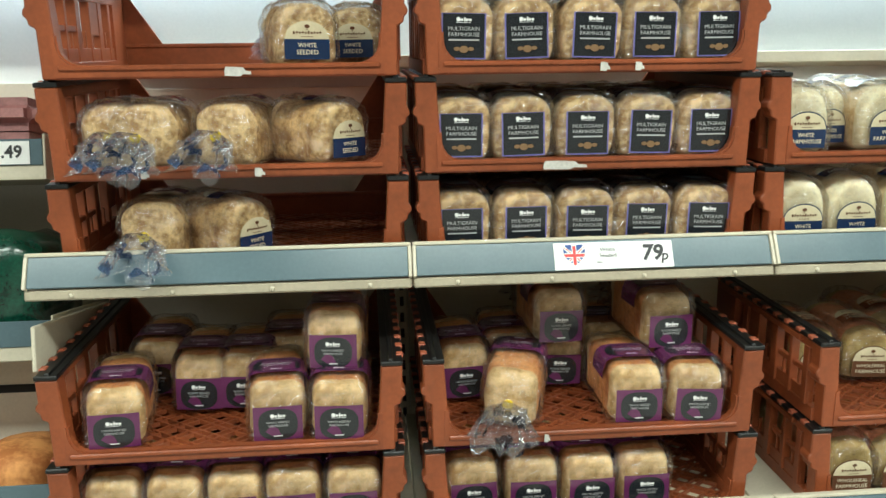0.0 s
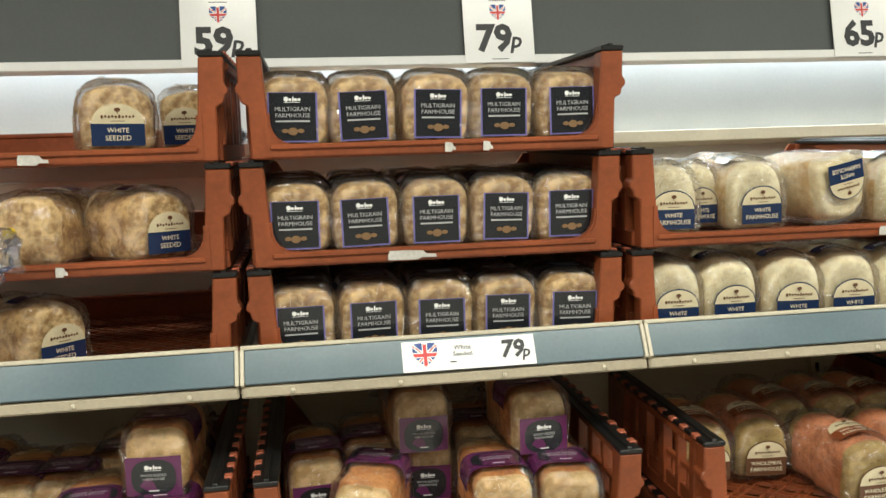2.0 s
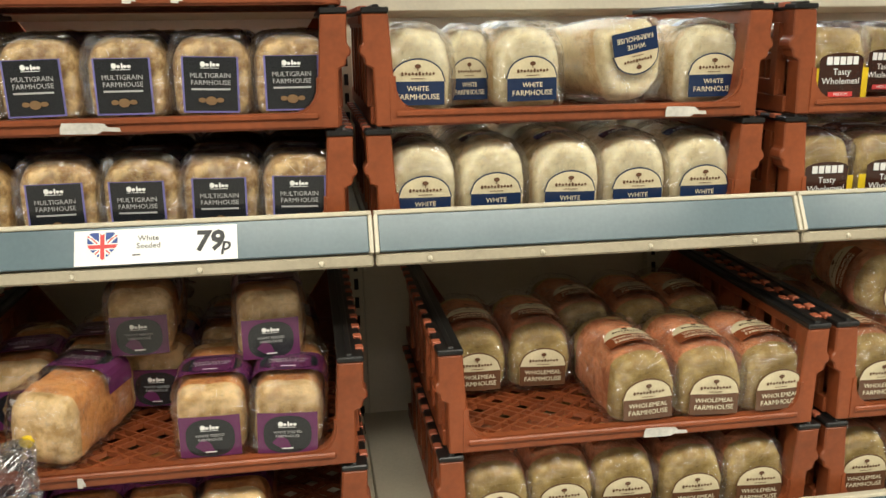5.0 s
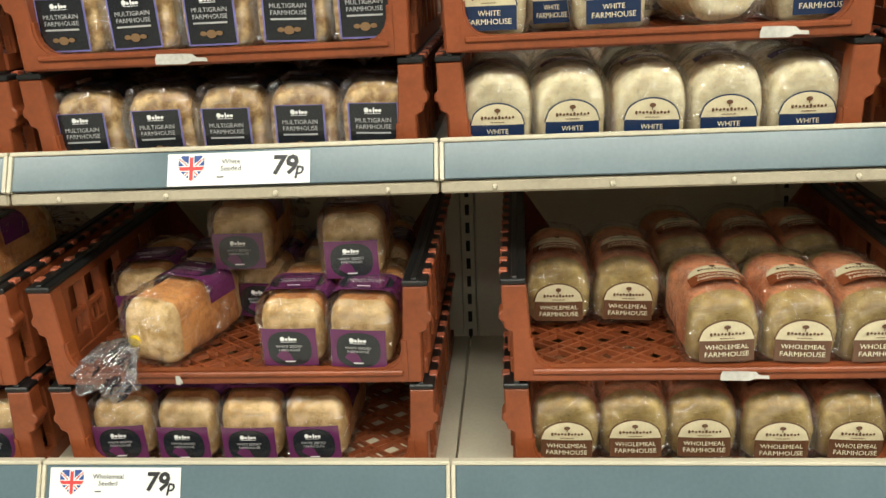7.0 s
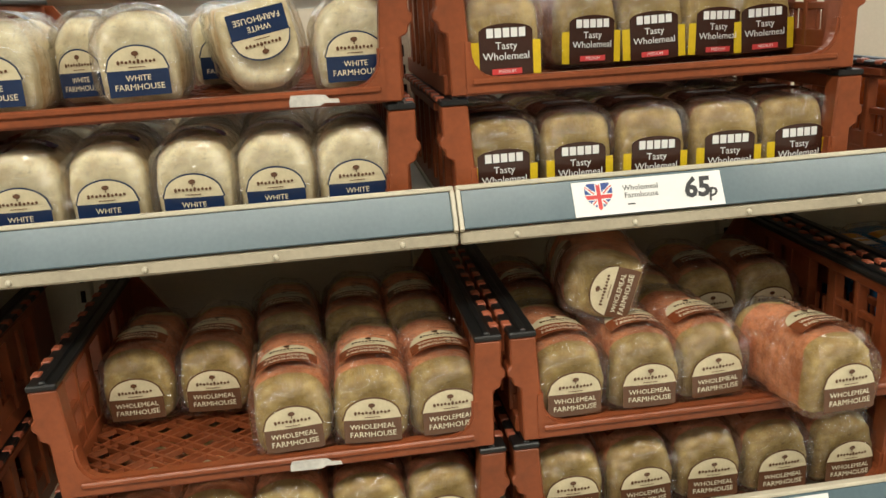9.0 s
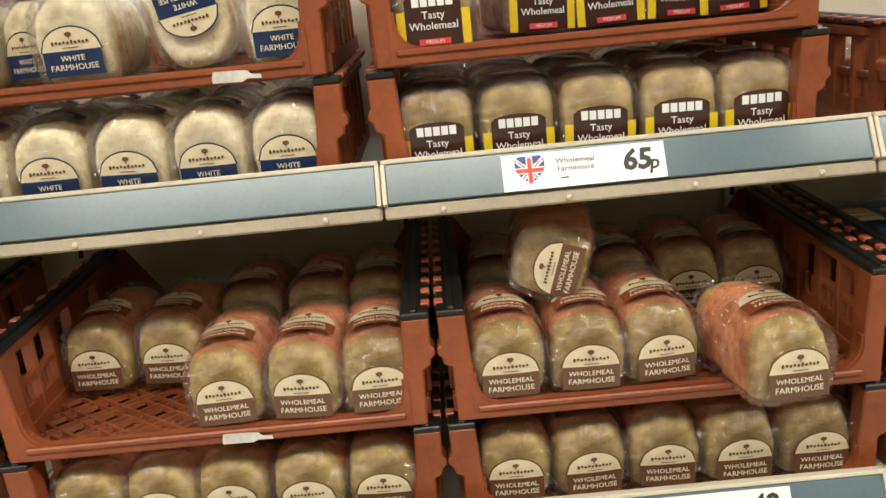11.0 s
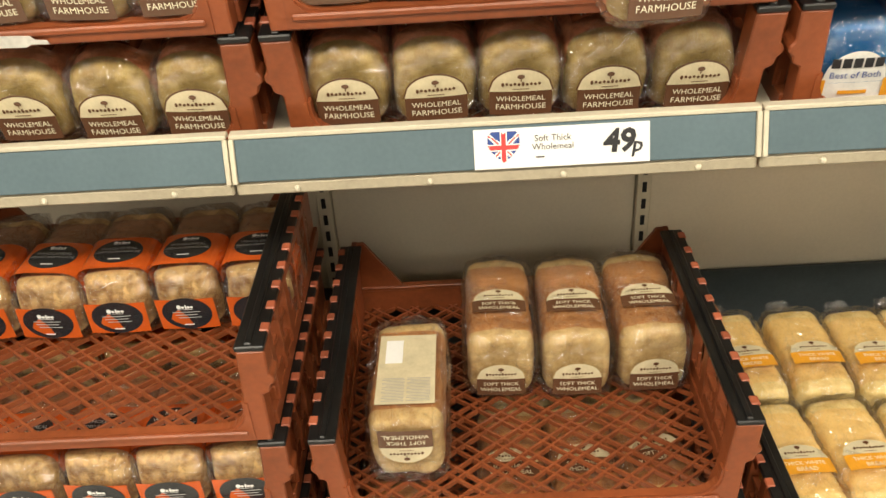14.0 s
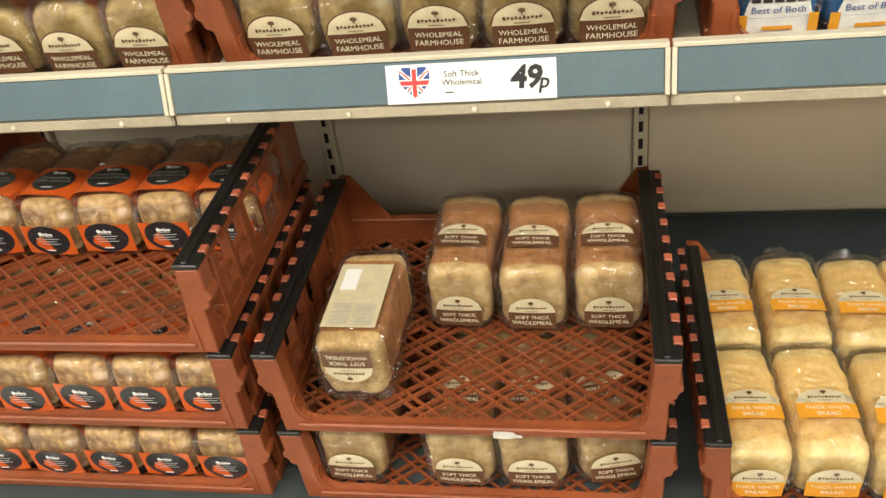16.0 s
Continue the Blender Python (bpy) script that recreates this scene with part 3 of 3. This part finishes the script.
loaf("both", mats=(P_BLUE, P_BLUE), wrap=FILM, pt=0.5, w=0.117, h=0.128, label="loaf in bright blue and white printed wrapper", seed=11,
     front=[("label", fan(0.045, 0.05, 0.0), P_WHITE, 0, 0.036), ("lower_panel", sheet(-0.052, 0.052, -0.024, 0.002, 8), P_WHITE, 0, 0.034), ("lettering", words(("Best of Both", 0.0142, 0.0, 0, 0)), BLUE, 0, 0.048),
            ("logo", [(sheet(-0.036 + i * 0.0148, -0.024 + i * 0.0148, -0.0075, 0.0075, 1), 0, 0) for i in range(5)], INK, 0, 0.068), ("amber_corner", sheet(-0.053, -0.04, -0.02, 0.012, 2), P_AMBER, 0, 0.03), ("amber_corner", sheet(0.04, 0.053, -0.02, 0.012, 2), P_AMBER, 0, 0.03), ("strength_band", sheet(-0.02, 0.02, -0.003, 0.003, 2), P_AMBER, 0, 0.022)],
     top=[("label", sheet(-0.05, 0.05, 0.05, 0.1, 10), P_WHITE, 0, 0), ("amber_panel", sheet(-0.05, 0.05, 0.1, 0.135, 10), P_AMBER, 0, 0), ("logo", [(sheet(-0.03 + i * 0.0128, -0.019 + i * 0.0128, -0.007, 0.007, 1), 0, 0) for i in range(5)], P_AMBER, 0, 0.078)])
loaf("toast", mats=(P_TOAST, P_TOAST), wrap=FILM, w=0.16, h=0.15, L=0.26, pt=0.35, label="large loaf in orange printed wrapper", seed=12,
     front=[("label", sheet(-0.012, 0.012, -0.066, 0.066, 2), P_AMBER, -0.01, 0.072), ("lettering", words(("TOASTIE", 0.02, 0.0, 0.045, 0.025)), LWHITE, 0, 0.072), ("logo", [(disc(0.006, 0.003, 8), -0.05 - 0.006 * (i % 2) * 2, i * 0.008) for i in range(6)], P_AMBER, 0, 0.07)])


def put(kind, m):
    j = random.uniform
    m = m @ pose(j(-0.003, 0.003), 0, 0, 0, j(-2.0, 2.0), j(-3.0, 3.0))
    if kind not in PROTO:
        PROTO[kind] = build_loaf(kind)
        PROTO[kind].matrix_basis = m
        return PROTO[kind]
    return copy_thing(PROTO[kind], m)


# ---- setting ----
def setting(name, bm, material, label):
    return tagged(part(name, bm, material, None), label, kind="structure")


X0, X1 = -5.0, 8.0
FACE = 1.681
L2, L1, BASE = 1.505, 0.948, 0.14
JOINTS = (-0.662, 0.083, 0.829, 1.577, 2.322, 3.067, 3.812)
setting("floor", boxes((X0, X1, -9.0, 2.5, -0.1, 0.0)), FLOOR, "pale grey tiled shop floor")
setting("ceiling", boxes((X0, X1, -9.0, 2.5, 3.3, 3.4)), CEIL, "white shop ceiling")
setting("wall_back", boxes((X0, X1, 2.37, 2.5, 0.0, 3.3)), WALL, "white wall behind the bread shelves")
# added walls out of view; their dark colour keeps the ambient fill low
setting("wall_front", boxes((X0, X1, -9.1, -9.0, 0.0, 3.3)), FAR, "unseen dark wall closing off the hall")
setting("wall_left", boxes((X0 - 0.1, X0, -9.1, 2.5, 0.0, 3.3)), FAR, "unseen dark wall at the side of the hall")
setting("wall_right", boxes((X1, X1 + 0.1, -9.1, 2.5, 0.0, 3.3)), FAR, "unseen dark wall at the side of the hall")

# ceiling lights
for x in (-2.6, 1.2, 5.0):
    for y, share in ((-0.5, 2.05), (-2.9, 0.75), (-5.4, 0.35), (-7.9, 0.3)):
        li = tagged(new("ceiling_light"), "long white fluorescent ceiling light", "ceiling light", "ceiling lights")
        li.location = (x, y, 3.3)
        part("housing", boxes((-1.52, 1.52, -0.32, 0.32, -0.05, 0.0), w=0.006), WHITE, li)
        la = bpy.data.lights.new("lamp", "AREA")
        la.shape, la.size, la.size_y, la.energy, la.color = "RECTANGLE", 3.0, 0.60, LAMP * share, (1.0, 0.90, 0.76)
        lo = new("lamp", la)
        lo.parent, lo.location = li, (0, 0, -0.056)
# concealed strip light between header board and wall
st = tagged(new("strip_light"), "slim white strip light hidden behind the header board", "strip light")
st.location = (1.1, 2.34, 2.36)
part("housing", boxes((-3.4, 3.4, -0.03, 0.03, 0.0, 0.04), w=0.004), WHITE, st)
la = bpy.data.lights.new("lamp", "AREA")
la.shape, la.size, la.size_y, la.energy, la.color = "RECTANGLE", 6.7, 0.04, 34.0, (0.97, 0.98, 1.0)
lo = new("lamp", la)
lo.parent, lo.location = st, (0, 0, -0.004)

setting("panel_cap", boxes((JOINTS[0], 4.6, 2.29, 2.369, 1.99, 2.022), w=0.002), CREAM, "cream capping ledge on top of the back panels")
# back panels, slotted uprights
for i in range(6):
    a, b = JOINTS[i] + 0.018, JOINTS[i + 1] - 0.018
    setting("back_panel", boxes((a, b, 2.352, 2.368, 0.14, 1.95), w=0.002), PANEL, "cream metal back panel of the shelving")
for x in JOINTS:
    up = setting("upright", boxes((x - 0.016, x + 0.016, 2.335, 2.369, 0.0, 1.97), w=0.002), CREAM, "cream slotted shelving upright")
    for k in range(40):
        o = part("slot", boxes((x - 0.005, x + 0.005, 2.333, 2.334, 0.2 + k * 0.044, 0.226 + k * 0.044)), SLOT, up) if k == 0 else new("slot", o0)
        o0 = o.data
        if k:
            o.parent, o.location = up, (0, 0, k * 0.044)


SLOPE, STRIP_TILT = 11.0, 17.5


def tag_card(name, x, z, w, h, y, price, lines, label):
    c = tagged(new(name), label, "price label")
    c.location, c.rotation_euler.x = (x, y, z), radians(-STRIP_TILT)
    part("card", boxes((-w / 2, w / 2, -0.001, 0.0, -h / 2, h / 2)), CARD, c)
    flag_heart("flag_heart", 0.04, c, (-w * 0.33, -0.0018, 0))
    bm = bmesh.new()
    if price:
        lay(bm, letters(price[:-1], 0.044, 0.0016), lambda u, v: (u + 0.12 * v, -0.0018, v), w * 0.33, 0.002)
        lay(bm, letters(price[-1], 0.03, 0.0006), lambda u, v: (u + 0.2 * v, -0.0018, v), w * 0.437, -0.004)
        part("price", bm, INK, c)
    bm = bmesh.new()
    for i, t in enumerate(lines):
        vs, fs = letters(t, 0.0125)
        lay(bm, (vs, fs), lambda u, v: (u, -0.0018, v), -w * 0.05, 0.012 - i * 0.012)
    lay(bm, sheet(-0.012, 0.0, -0.001, 0.001), lambda u, v: (u, -0.0018, v), -w * 0.1, -0.014)
    part("lettering", bm, INK, c)
    return c




def shelf(i, z):
    a, b = JOINTS[i], JOINTS[i + 1]
    s = tagged(new("shelf"), "cream metal shelf with grey-blue price strip", "shelf", "bread shelves")
    s.location = ((a + b) / 2, FACE, z)
    h = (b - a) / 2
    m = pose(0, 0, 0, SLOPE)
    dk = part("deck", boxes((-h + 0.002, h - 0.002, 0.012, 0.655, -0.052, -0.028), w=0.002), CREAM, s)
    dk.rotation_euler.x = radians(SLOPE)
    strip = part("price_strip", boxes((-h + 0.008, h - 0.008, 0.0, 0.006, -0.031, 0.031), w=0.0015), STRIP, s, "grey-blue plastic price strip")
    strip.rotation_euler.x = radians(-STRIP_TILT)
    part("strip_edge", boxes((-h + 0.002, h - 0.002, 0.006, 0.024, 0.0295, 0.037), w=0.0015), CREAM, s)
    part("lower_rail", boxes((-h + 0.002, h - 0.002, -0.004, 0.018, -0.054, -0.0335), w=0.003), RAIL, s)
    for sg in (-1, 1):
        cap = part("end_cap", boxes((sg * (h - 0.0045) - 0.0035, sg * (h - 0.0045) + 0.0035, -0.004, 0.012, -0.033, 0.031), w=0.001), CREAM, s)
        cap.rotation_euler.x = radians(-STRIP_TILT)
    for k in range(4):
        o = part("stud", bmesh.new(), CREAM, s)
        bm = bmesh.new()
        bmesh.ops.create_uvsphere(bm, u_segments=8, v_segments=5, radius=0.005)
        bm.to_mesh(o.data)
        bm.free()
        o.location = (-h + 0.09 + k * 0.19, -0.0045, -0.045)
    return s


for i in range(6):
    shelf(i, L2)
    shelf(i, L1)
# base plinth
setting("shelf_base", boxes((JOINTS[0], JOINTS[-1], 1.535, 2.35, 0.115, BASE), w=0.002), DECK, "dark base deck of the shelving")
for i in range(6):
    setting("base_edge", boxes((JOINTS[i] + 0.002, JOINTS[i + 1] - 0.002, 1.51, 1.5335, 0.085, BASE + 0.004), w=0.003), STEEL, "scuffed steel front edge of the base deck")
setting("base_upstand", boxes((JOINTS[0], JOINTS[-1], 2.325, 2.3325, BASE + 0.0005, 0.285)), DECK, "black upstand behind the base deck")
setting("plinth", boxes((JOINTS[0], JOINTS[-1], 1.56, 1.58, 0.0, 0.1145)), DECK, "dark kick plinth")

tag_card("price_label", 0.491, L2 - 0.002, 0.245, 0.056, FACE - 0.0015, "79p", ("White", "Seeded"), "white shelf price label with flag heart reading 79p")
tag_card("price_label", 2.044, L1 - 0.002, 0.245, 0.056, FACE - 0.0015, "49p", ("Soft Thick", "Wholemeal"), "white shelf price label with flag heart reading 49p")
tag_card("price_label", 1.883, L2 - 0.002, 0.245, 0.056, FACE - 0.0015, "65p", ("Wholemeal", "Farmhouse"), "white shelf price label with flag heart reading 65p")
tag_card("price_label", 0.222, L1 - 0.002, 0.245, 0.056, FACE - 0.0015, "79p", ("Wholemeal", "Seeded"), "white shelf price label with flag heart reading 79p")

# header board with price signs
BY, BZ = 2.07, 2.168
for a, b in ((-2.4, 2.0), (2.0, 4.6)):
    hb = setting("header_board", boxes((a + 0.001, b - 0.001, BY, BY + 0.02, BZ, BZ + 0.245)), BOARD, "slate grey header board above the shelves")
    part("board_rail", boxes((a + 0.001, b - 0.001, BY - 0.008, BY + 0.028, BZ - 0.022, BZ - 0.0005), w=0.002), WHITE, hb)
    part("board_rail", boxes((a + 0.001, b - 0.001, BY - 0.008, BY + 0.028, BZ + 0.2455, BZ + 0.27), w=0.002), WHITE, hb)
setting("wall_pilaster", boxes((2.04, 2.19, 2.345, 2.369, 2.03, 3.29), w=0.003), WHITE, "white boxed pilaster on the wall")


def sign(x, name_lines, price):
    c = tagged(new("price_sign"), "white card price sign with flag heart reading " + price, "price sign", "price signs")
    c.location = (x, BY - 0.010, BZ + 0.085)
    part("card", boxes((-0.083, 0.083, -0.001, 0.001, -0.105, 0.135)), CARD, c)
    flag_heart("flag_heart", 0.034, c, (0, -0.0018, 0.012))
    bm = bmesh.new()
    lay(bm, letters(price[:-1], 0.086, 0.0034), lambda u, v: (u, -0.0018, v), -0.012, -0.05)
    lay(bm, letters(price[-1], 0.054, 0.0012), lambda u, v: (u + 0.2 * v, -0.0018, v), 0.053, -0.054)
    part("price", bm, INK, c)
    bm = bmesh.new()
    for i, t in enumerate(name_lines):
        lay(bm, letters(t, 0.0245, 0.0008), lambda u, v: (u, -0.0018, v), 0, 0.092 - i * 0.024)
    lay(bm, sheet(-0.02, 0.02, -0.0008, 0.0008), lambda u, v: (u, -0.0018, v), 0, 0.042)
    lay(bm, sheet(-0.02, 0.02, -0.0008, 0.0008), lambda u, v: (u, -0.0018, v), 0, -0.097)
    part("lettering", bm, INK, c)


sign(0.037, ("Small Seeded", "Loaf"), "59p")
sign(0.675, ("Multigrain", "Farmhouse"), "79p")
sign(1.61, ("White", "Farmhouse"), "65p")


# ---- trays and bread, bay by bay ----
def stack(x, y, z, n, slope=SLOPE, shifts=(0, 0, 0)):
    out = []
    for k in range(n):
        m = pose(x, y, z, slope) @ pose(shifts[k], 0, k * STEP)
        tray(m)
        out.append(m)
    return out


def row(m, kind, xs, y=0.028, z=0.018):
    for x in xs:
        put(kind, m @ pose(x, y + random.uniform(-0.006, 0.006), z))


FIVE = [(i - 2) * 0.1235 for i in range(5)]
MULTI = [(i - 2) * 0.1295 for i in range(5)]
BROAD = [(i - 2) * 0.127 for i in range(5)]
BACK = 0.30
Z2, Z1 = L2 - 0.018, L1 - 0.018
FY = FACE + 0.061

# top shelf, first bay: sparse seeded loaves
A = stack(-0.27, FY, Z2, 3)
put("seeded", A[2] @ pose(0.155, 0.06, 0.018, 0, 0, 14))
put("seeded", A[2] @ pose(0.25, 0.27, 0.018, 0, 0, -8))
put("seeded", A[1] @ pose(-0.14, 0.20, 0.018, 0, 0, 172))
put("seeded", A[1] @ pose(-0.24, 0.22, 0.018, 0, 0, 185))
put("seeded", A[1] @ pose(0.03, 0.21, 0.018, 0, 0, 165))
put("seeded", A[1] @ pose(0.23, 0.05, 0.018, 0, 0, 42))
put("seeded", A[0] @ pose(-0.15, 0.20, 0.018, 0, 0, 176))
put("seeded", A[0] @ pose(0.03, 0.05, 0.018, 0, 0, 50))
# second bay: full trays of multigrain
B = stack(0.45, FY, Z2, 3, shifts=(0.003, 0.0, 0.006))
for m in B:
    row(m, "multigrain", MULTI)
    row(m, "multigrain", MULTI, BACK)
# third bay: white farmhouse
C = stack(1.178, FY, Z2, 2)
row(C[0], "white", BROAD)
row(C[0], "white", BROAD, BACK)
put("white", C[1] @ pose(-0.262, 0.03, 0.018, 0, 0, 4))
put("white", C[1] @ pose(-0.155, 0.12, 0.018, 0, 0, -2) @ Matrix.Diagonal((0.72, 1, 0.97, 1)))
put("white", C[1] @ pose(-0.06, 0.06, 0.018, 0, 0, 2))
put("white", C[1] @ pose(0.118, 0.06, 0.162, 0, 170, 10))
put("white", C[1] @ pose(0.268, 0.05, 0.018, 0, 0, -3))
put("white", C[1] @ pose(0.05, 0.31, 0.018, 0, 0, 3))
# fourth bay: wholemeal in yellow film
Dm = stack(1.922, FY, Z2, 2)
row(Dm[0], "tasty", BROAD)
row(Dm[0], "tasty", BROAD, BACK)
put("tasty", Dm[1] @ pose(-0.24, 0.03, 0.018))
for x, a in ((-0.06, 10), (0.06, -6), (0.17, 4), (0.26, -3)):
    put("tasty", Dm[1] @ pose(x, 0.17, 0.018, 0, 0, a))
# fifth bay: orange packs
E = stack(2.72, FY, Z2, 1)
row(E[0], "toast", [-0.2, -0.03, 0.14])

# middle shelf, first bay
A1 = stack(-0.295, FY, Z1, 2)
row(A1[0], "seed", FIVE)
for x, y, z, a in ((-0.22, 0.03, 0.018, 8), (-0.09, 0.2, 0.018, 2), (0.01, 0.2, 0.018, 0), (0.1, 0.03, 0.018, 3), (0.22, 0.02, 0.018, 0), (0.21, 0.1, 0.14, 0), (-0.2, 0.3, 0.018, 3), (0.1, 0.3, 0.018, 0), (0.22, 0.3, 0.018, 0)):
    put("seed", A1[1] @ pose(x, y, z, 0, 0, a))
# second bay
B1 = stack(0.45, FY, Z1, 2)
row(B1[0], "seed", FIVE[:4])
for x, y, z, a in ((-0.24, 0.2, 0.018, 0), (-0.13, 0.26, 0.018, 0), (0.1, 0.03, 0.018, 2), (0.22, 0.02, 0.018, 0), (-0.03, 0.2, 0.14, 0), (-0.02, 0.25, 0.018, 0), (0.2, 0.14, 0.14, 3), (0.11, 0.31, 0.018, 0), (0.22, 0.3, 0.018, 0)):
    put("seed", B1[1] @ pose(x, y, z, 0, 0, a))
put("seed", B1[1] @ pose(-0.105, 0.27, 0.018, 0, 0, 166))
# third bay: wholemeal farmhouse
C1 = stack(1.276, FY, Z1, 2)
row(C1[0], "whole", FIVE)
row(C1[0], "whole", FIVE, BACK)
row(C1[1], "whole", FIVE[:2], 0.2)
row(C1[1], "whole", [x + 0.02 for x in FIVE[2:]], 0.02)
row(C1[1], "whole", [x + 0.01 for x in FIVE[2:]], BACK)
# fourth bay
D1 = stack(1.993, FY, Z1, 2)
row(D1[0], "whole", FIVE)
row(D1[0], "whole", FIVE, BACK)
for x, y, z, a in ((-0.245, 0.02, 0.018, 0), (-0.122, 0.02, 0.018, 0), (0.004, 0.03, 0.018, 3), ):
    put("whole", D1[1] @ pose(x, y, z, 0, 0, a))
row(D1[1], "whole", FIVE, BACK)
put("whole", D1[1] @ pose(0.155, -0.095, 0.03, -3.5, 0, 8))
put("whole", D1[1] @ pose(-0.165, 0.11, 0.208, -4, -72, -4) @ pose(0, 0, -0.066))
# fifth bay: blue wrappers
E1 = stack(2.714, FY, Z1, 2)
for m in E1:
    row(m, "both", FIVE)
    row(m, "both", FIVE, BACK)

# base, third bay: seeded wholemeal in orange
BF = 1.57
C0 = stack(1.255, BF, BASE + 0.001, 3, 2.0)
row(C0[0], "whole_seed", FIVE)
row(C0[1], "whole_seed", [x + 0.018 for x in FIVE])
row(C0[1], "whole_seed", FIVE, BACK)
row(C0[2], "whole_seed", [x + 0.028 for x in FIVE], 0.265)
# fourth bay: soft thick wholemeal
D0 = stack(1.995, BF, BASE + 0.001, 2, 2.0)
row(D0[1], "soft", [-0.038, 0.103, 0.243], 0.257)
put("soft", D0[1] @ pose(-0.205, 0.06, 0.166, 0, 180, -3))
row(D0[0], "soft", [-0.24, -0.03, 0.105])
put("soft", D0[0] @ pose(0.255, 0.05, 0.022, 0, 0, 12))
row(D0[0], "soft", [0.0, 0.12, 0.24], BACK)
# fifth bay: thick white
E0 = stack(2.745, BF, BASE + 0.001, 1, 2.0)
WIDE = [x * 1.05 for x in FIVE]
row(E0[0], "thick", WIDE)
row(E0[0], "thick", WIDE, BACK + 0.01)

# torn stickers left on tray rims
def sticker(m, x, w):
    t = min((o for o in scene.objects if o.name.startswith("bread_tray")), key=lambda o: (o.matrix_basis.translation - m.translation).length)
    bm = bmesh.new()
    pts = [(x - w / 2, 0.004), (x + w * 0.1, 0.003), (x + w * 0.2, 0.007), (x + w / 2, 0.006), (x + w * 0.48, 0.012), (x + w * 0.3, 0.013), (x + w * 0.22, 0.019), (x - w * 0.02, 0.0205), (x - w * 0.46, 0.021), (x - w * 0.5, 0.013)]
    prism(bm, pts, -0.0062, -0.0052)
    part("torn_sticker", bm, SCUFF, t, "torn white paper sticker")


for m, x, w in ((C[1], 0.2, 0.075), (C1[1], 0.05, 0.08), (B[1], -0.05, 0.09), (B[2], 0.02, 0.02), (B[2], 0.09, 0.018), (A[2], 0.03, 0.05), (A[1], -0.16, 0.016), (A[1], 0.06, 0.02), (D0[1], 0.07, 0.05), (B1[1], -0.1, 0.012), (E1[1], -0.05, 0.08)):
    sticker(m, x, w)

# ---- neighbouring unit beyond the first bay ----
PINK = mat("pink_paper_pack", (0.38, 0.17, 0.16), 0.5, vary=0.25, scale=10)
GREEN = mat("dark_green_bag", (0.01, 0.06, 0.035), 0.25, vary=0.6, scale=14, bump=0.6, coat=0.5)
PALE = mat("pale_carton", (0.6, 0.56, 0.47), 0.6, vary=0.08, scale=6)
LX, LY = -0.676, 1.85


def side_shelf(z):
    s = tagged(new("shelf"), "cream metal shelf of the neighbouring unit with grey price strip", "shelf", "neighbouring shelves")
    s.location = (LX - 0.5, LY, z)
    part("deck", boxes((-0.5, 0.5, 0.008, 0.5, -0.05, -0.028), w=0.002), CREAM, s)
    part("price_strip", boxes((-0.5, 0.5, 0.0, 0.006, -0.03, 0.025), w=0.0015), STRIP, s)
    part("lower_rail", boxes((-0.5, 0.5, 0.004, 0.0075, -0.06, -0.031), w=0.001), CREAM, s)
    part("end_plate", boxes((0.501, 0.506, 0.0, 0.5, -0.06, 0.035), w=0.001), CREAM, s)


for z in (1.752, 1.37, 1.02):
    side_shelf(z)
c = tagged(new("price_label"), "white shelf price label reading 1.49", "price label")
c.location = (LX - 0.055, LY - 0.0015, 1.75)
part("card", boxes((-0.06, 0.03, -0.001, 0.0, -0.026, 0.022)), CARD, c)
bm = bmesh.new()
lay(bm, letters("1.49", 0.036, 0.001), lambda u, v: (u, -0.0018, v), -0.015, -0.001)
part("price", bm, INK, c)
for i in range(4):
    p = tagged(new("paper_pack"), "soft pink paper pack lying on a shelf", "pack", "pink packs")
    p.location = (LX - 0.17 - 0.33 * (i // 2), LY + 0.03, 1.7245 + 0.075 * (i % 2))
    bm = boxes((-0.15, 0.15, 0.0, 0.3, 0.0, 0.072))
    bmesh.ops.bevel(bm, geom=bm.edges[:], offset=0.026, segments=3, affect="EDGES")
    part("pack_body", bm, PINK, p)
for i in range(3):
    p = tagged(new("plastic_bag"), "shiny dark green plastic bag of bread", "bag", "green bags")
    p.location = (LX - 0.12 - 0.24 * i, LY + 0.03, 1.3425)
    part("bag_body", body(0.2, 0.24, 0.3, 0.6, [(0, 0.6), (0.01, 0.85), (0.05, 1), (0.15, 1), (0.25, 0.98), (0.3, 0.7)], 30, 0, 0.018, 18, i + 3, False), GREEN, p)
for i in range(2):
    p = tagged(new("carton"), "pale cream cardboard carton on a shelf", "carton", "pale cartons")
    p.location = (LX - 0.22 - 0.44 * i, LY + 0.27, 0.9925)
    part("carton_body", boxes((-0.21, 0.21, 0, 0.2, 0.0, 0.29), w=0.004), PALE, p)
    part("slot", boxes((-0.12, 0.12, -0.001, 0.0005, 0.2, 0.22)), SLOT, p)
    q = tagged(new("bread_loaf"), "round orange-brown loaf on a low shelf", "bread loaf")
    q.location = (LX - 0.13 - 0.3 * i, LY + 0.02, 0.9925)
    part("bread", body(0.2, 0.12, 0.24, 0.8, [(0, 0.4), (0.01, 0.7), (0.04, 0.92), (0.12, 1), (0.2, 0.92), (0.24, 0.5)], 30, 0, 0.006, 18, 2, False), C_SEED, q)
setting("back_panel", boxes((-1.72, JOINTS[0] - 0.018, 2.352, 2.368, 0.0, 1.97)), PANEL, "cream metal back panel of the shelving")
setting("end_bracket", boxes((-0.66, -0.652, 1.70, 2.33, 1.31, 1.40), w=0.002), CREAM, "cream shelf bracket at the end of the bay")
